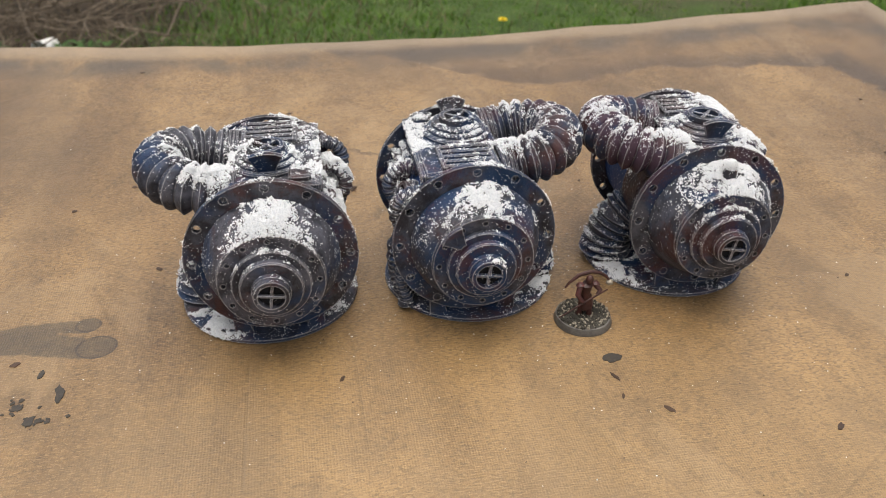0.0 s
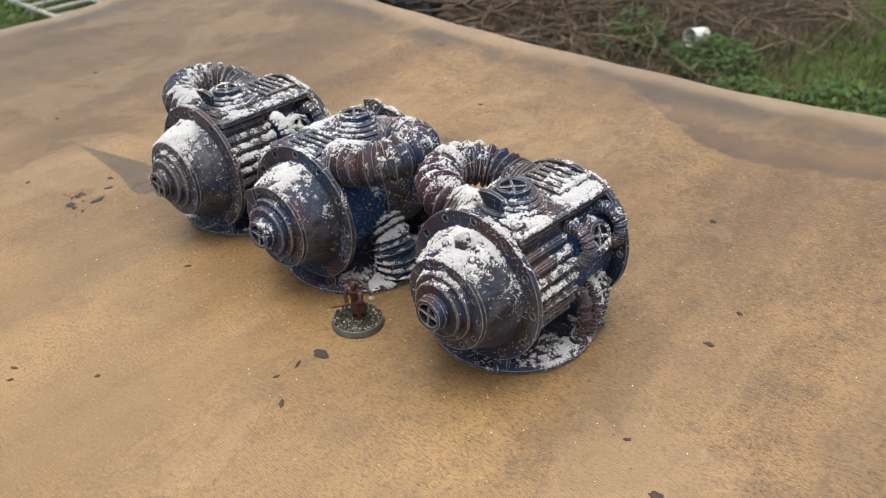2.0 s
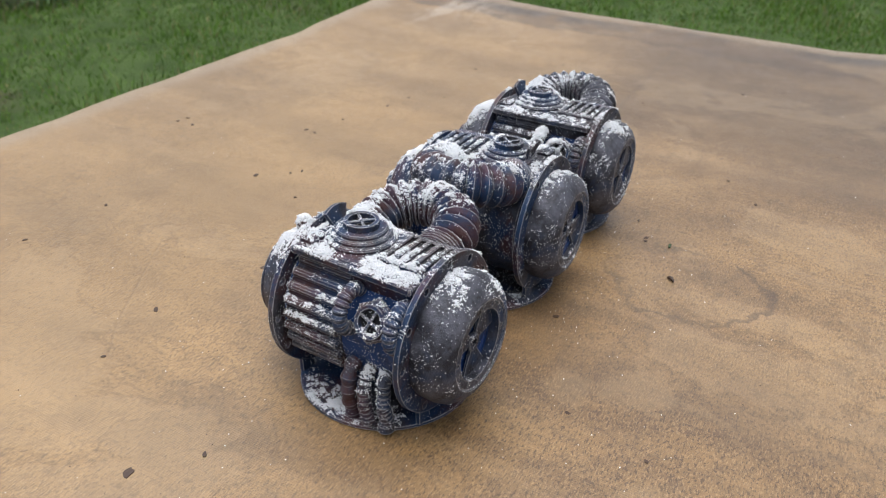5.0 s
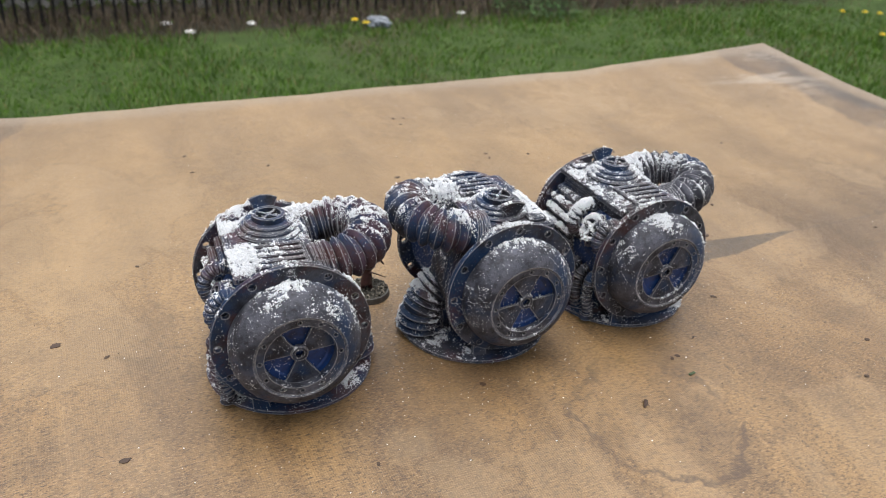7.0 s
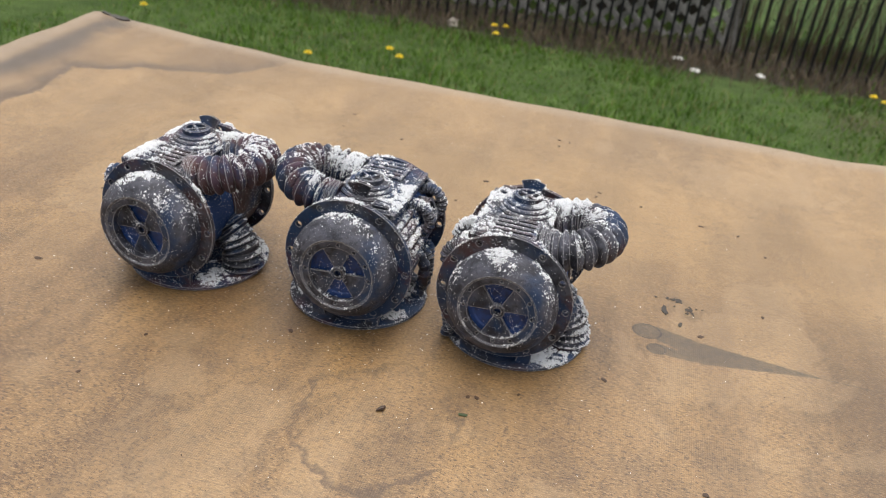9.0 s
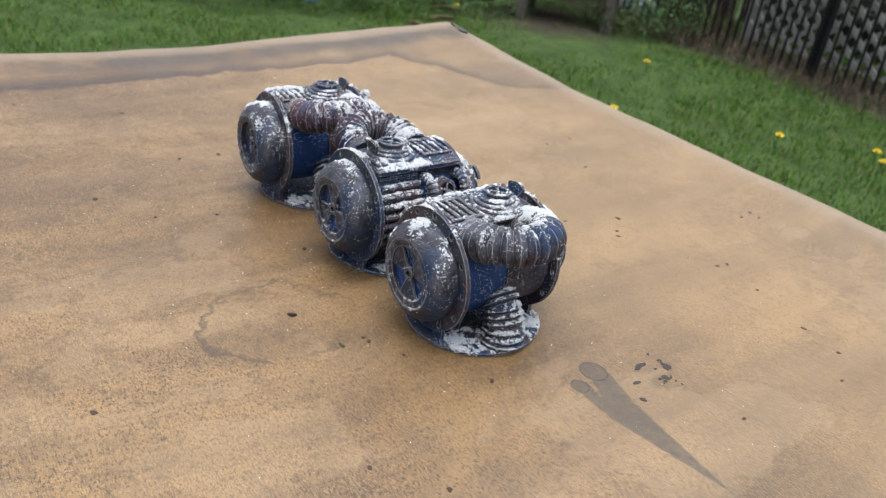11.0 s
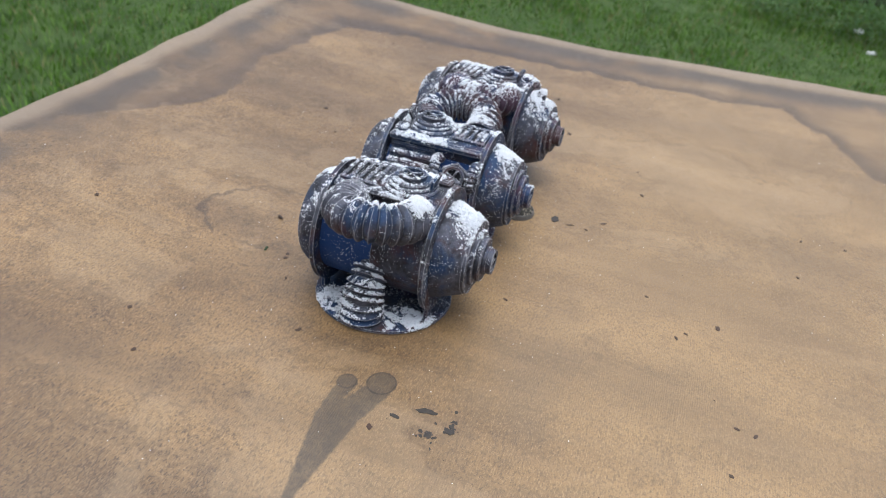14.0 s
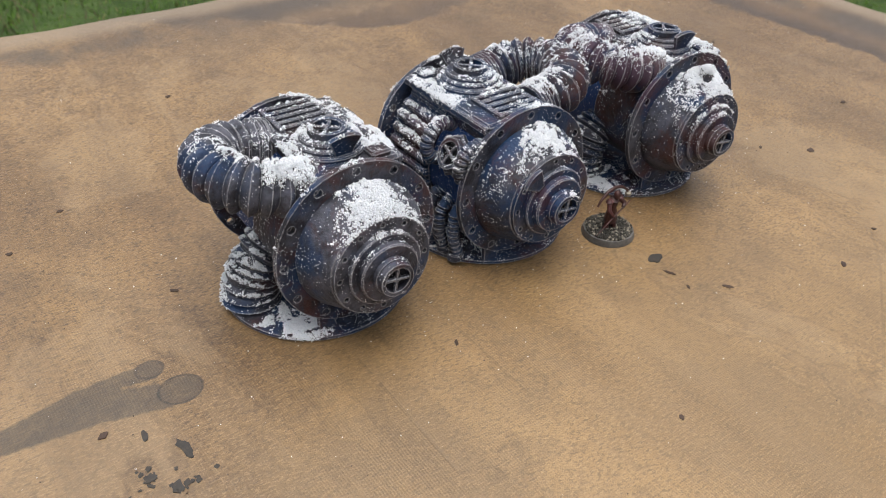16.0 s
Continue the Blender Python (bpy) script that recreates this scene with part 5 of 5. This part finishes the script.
for i in range(620):
    x, y = -1.40 + 0.8 * rb.gauss(0, 0.8), 2.60 + 0.5 * rb.gauss(0, 0.8)
    if math.hypot(x, y) < 1.7 or x > -0.40 or (x > -1.0 and y < 2.55):
        continue
    small += branch(rb, (x, y, GROUND + rb.uniform(0.0, 0.16)), rb.uniform(0, 6.283), rb.uniform(-0.05, 0.2), rb.uniform(0.15, 0.5), rb.uniform(0.002, 0.005), 0)
tagged(new("twigs", mesh_of("twigs", *join(*small), bark, 60, None, False)), "thin dead twigs strewn over bare soil", "twigs", kind="stuff")

# ---------------------------------------------------------------- loose things in the yard
white_plastic = plain("white_plastic", (0.72, 0.72, 0.70), 0.4, 0, 40, 0.08)
cup = thing("paper_cup", "white paper cup lying on bare soil", "cup", pose(-0.850, 2.50, GROUND + 0.045, 0, 0, 159) @ Matrix.Scale(0.82, 4))
part("cup_wall", lathe([(0.028, 0), (0.029, 0.002), (0.038, 0.088), (0.041, 0.090), (0.041, 0.093), (0.037, 0.092), (0.027, 0.004), (0, 0.004), (0, 0.0), (0.028, 0)], 32), white_plastic, cup)

fuel_red = plain("red_fuel_can_plastic", (0.40, 0.065, 0.070), 0.45, 0, 30, 0.2)
black_plastic = plain("black_plastic", (0.015, 0.015, 0.017), 0.5, 0, 60, 0.3)
can = thing("fuel_can", "faded red plastic fuel can with a raised spout", "fuel can", pose(-1.930, 1.185, GROUND - 0.02, 0, 0, 33) @ Matrix.Scale(0.80, 4))
part("can_body", join(box(0.24, 0.15, 0.20, (0, 0, 0.10), 0.025), box(0.20, 0.11, 0.05, (0, 0, 0.215), 0.018)), fuel_red, can)
part("carry_grip", sweep(along([(-0.08, 0, 0.225), (-0.07, 0, 0.28), (0.03, 0, 0.285), (0.05, 0, 0.235)], 12), [0.013] * 12, 10), fuel_red, can)
part("collar", sweep([(0.085, 0, 0.225), (0.112, 0, 0.300)], [0.029, 0.024], 16), black_plastic, can, "black screw collar")
part("spout", sweep(along([(0.105, 0, 0.278), (0.122, 0, 0.318), (0.145, 0, 0.355), (0.175, 0, 0.380)], 10), [0.020 - 0.0010 * i for i in range(10)], 14), fuel_red, can, "bright red pouring spout")

rack_paint = plain("dull_white_paint", (0.36, 0.36, 0.35), 0.5, 0, 40, 0.15)
rack = thing("white_rack", "white wire rack lying beside the lawn", "rack")
for y in (1.48, 1.25):
    part("rail", sweep([(-3.50, y, GROUND + 0.03), (-2.60, y, GROUND + 0.01)], [0.010, 0.010], 10), rack_paint, rack)
for i in range(8):
    part("rung", sweep([(-3.44 + 0.115 * i, 1.25, GROUND + 0.029 - 0.0025 * i), (-3.44 + 0.115 * i, 1.48, GROUND + 0.029 - 0.0025 * i)], [0.009, 0.009], 8), rack_paint, rack)
for x in (-3.3, -2.75):
    for y in (1.48, 1.25):
        part("foot", sweep([(x, y, GROUND - 0.03), (x, y, GROUND + 0.02)], [0.009, 0.009], 8), rack_paint, rack)


def crumpled(name, label, category, x, y, sx, sy, sz, material, seed):
    """A crumpled sheet or sack: a squashed ball with sharp folds."""
    heights, widths = (-1.0, -0.9, -0.6, -0.1, 0.35, 0.75, 0.95, 1.0), (0.0, 0.45, 0.8, 1.0, 0.92, 0.6, 0.25, 0.0)
    geo = lathe([(float(np.interp(h, heights, widths)), float(h)) for h in np.linspace(-1, 1, 25)], 40)
    out = []
    for v in geo[0]:
        v = Vector(v)
        fold = 0.50 * noise.noise(v * 1.9 + Vector((seed, 0, 0))) + 0.22 * noise.noise(v * 4.5 + Vector((0, seed, 0))) + 0.16 * abs(noise.noise(v * 7.0 + Vector((seed, seed, 0))))
        q = v * (1 + fold)
        out.append((q.x * sx, q.y * sy, max(-0.8, q.z) * sz))
    ob = new(name, mesh_of(name, out, geo[1], material, 70))
    ob.matrix_world = pose(x, y, GROUND - 0.02 + sz * 0.75, 0, 0, seed * 40)
    return tagged(ob, label, category)


dark_blue = plain("dark_blue_sack_plastic", (0.022, 0.026, 0.038), 0.7, 0, 20, 0.4)
clear_bag = plain("grey_white_film", (0.20, 0.225, 0.26), 0.35, 0, 20, 0.3)
sack = crumpled("rubbish_sack", "dark blue plastic sack tied at the neck behind dead branches", "sack", -1.84, 1.84, 0.22, 0.17, 0.25, dark_blue, 2)
part("tied_neck", sweep(along([(0.0, 0.0, 0.17), (0.01, 0.0, 0.22), (0.02, 0.01, 0.25), (0.03, 0.01, 0.30)], 9), [0.075, 0.060, 0.040, 0.024, 0.022, 0.030, 0.042, 0.050, 0.052], 14, True, 0.7), dark_blue, sack, "twisted neck of the sack")
crumpled("plastic_bag", "crumpled pale plastic bag at the fence foot", "plastic bag", -1.25, -3.42, 0.075, 0.045, 0.024, clear_bag, 3)
crumpled("plastic_bag", "crumpled pale plastic bag by the bench", "plastic bag", 2.99, -3.80, 0.11, 0.07, 0.08, clear_bag, 5)
for i, (x, y, s) in enumerate(((-0.67, -3.56, 0.018), (-0.37, -3.46, 0.018), (-0.29, -3.64, 0.018), (-1.78, -3.56, 0.018), (4.27, -2.98, 0.045), (3.68, -0.92, 0.018), (4.07, -0.90, 0.022), (3.74, -2.95, 0.030))):
    crumpled("litter", "scrap of white litter on the grass", "litter", x, y, s * 1.3, s, s * 0.4, white_plastic, i + 7)
scrap_blue = plain("faded_blue_plastic", (0.06, 0.11, 0.20), 0.5, 0, 40, 0.2)
crumpled("litter", "scrap of blue plastic lying in the weeds", "litter", 3.44, -1.78, 0.040, 0.030, 0.022, scrap_blue, 21)
bark_strip = plain("pale_bark_strip", (0.20, 0.135, 0.085), 0.9, 0, 60, 0.4, 0.002)
for i, (x, y, turn, long) in enumerate(((2.84, -2.04, 20, 0.10), (2.93, -2.26, 75, 0.13), (3.12, -2.41, 60, 0.16), (3.27, -2.77, 80, 0.22))):
    strip = new("bark_strip", mesh_of("bark_strip", *sweep(along([(-long / 2, 0, 0.010), (-long / 5, 0.010, 0.018), (long / 5, -0.006, 0.016), (long / 2, 0.004, 0.008)], 10), [0.008, 0.013, 0.016, 0.017, 0.016, 0.015, 0.014, 0.013, 0.011, 0.005], 8, True, 0.5), bark_strip))
    strip.matrix_world = pose(x, y, GROUND + 0.012, 0, 0, turn)
    tagged(strip, "pale brown strip of bark lying in the grass", "bark", "bark strips")
stone_grey = plain("pale_stone", (0.30, 0.27, 0.23), 0.9, 0, 30, 0.3, 0.003)
crumpled("stone", "pale stone at the fence foot", "stone", 0.80, -3.53, 0.034, 0.026, 0.022, stone_grey, 12)
crumpled("stone", "pale stone lying among dead branches", "stone", -1.62, 2.12, 0.035, 0.03, 0.03, stone_grey, 13)
brick_red = plain("old_brick_red", (0.085, 0.038, 0.028), 0.9, 0, 60, 0.3, 0.002)
b = new("brick", mesh_of("brick", *box(0.19, 0.09, 0.055, (0, 0, 0.0275), 0.006), brick_red))
b.matrix_world = pose(-1.46, 1.93, GROUND - 0.02, 0, 0, 25)
tagged(b, "single old red brick on bare soil", "brick")
plate = new("white_plate", mesh_of("white_plate", *lathe([(0, 0.004), (0.05, 0.004), (0.085, 0.016), (0.088, 0.018), (0.084, 0.019), (0.05, 0.008), (0, 0.008)], 32), white_plastic, turn=UPRIGHT))
plate.matrix_world = pose(3.80, -3.03, GROUND + 0.02, 14, 8, 0)
tagged(plate, "white plastic plate lying in weeds", "plate")
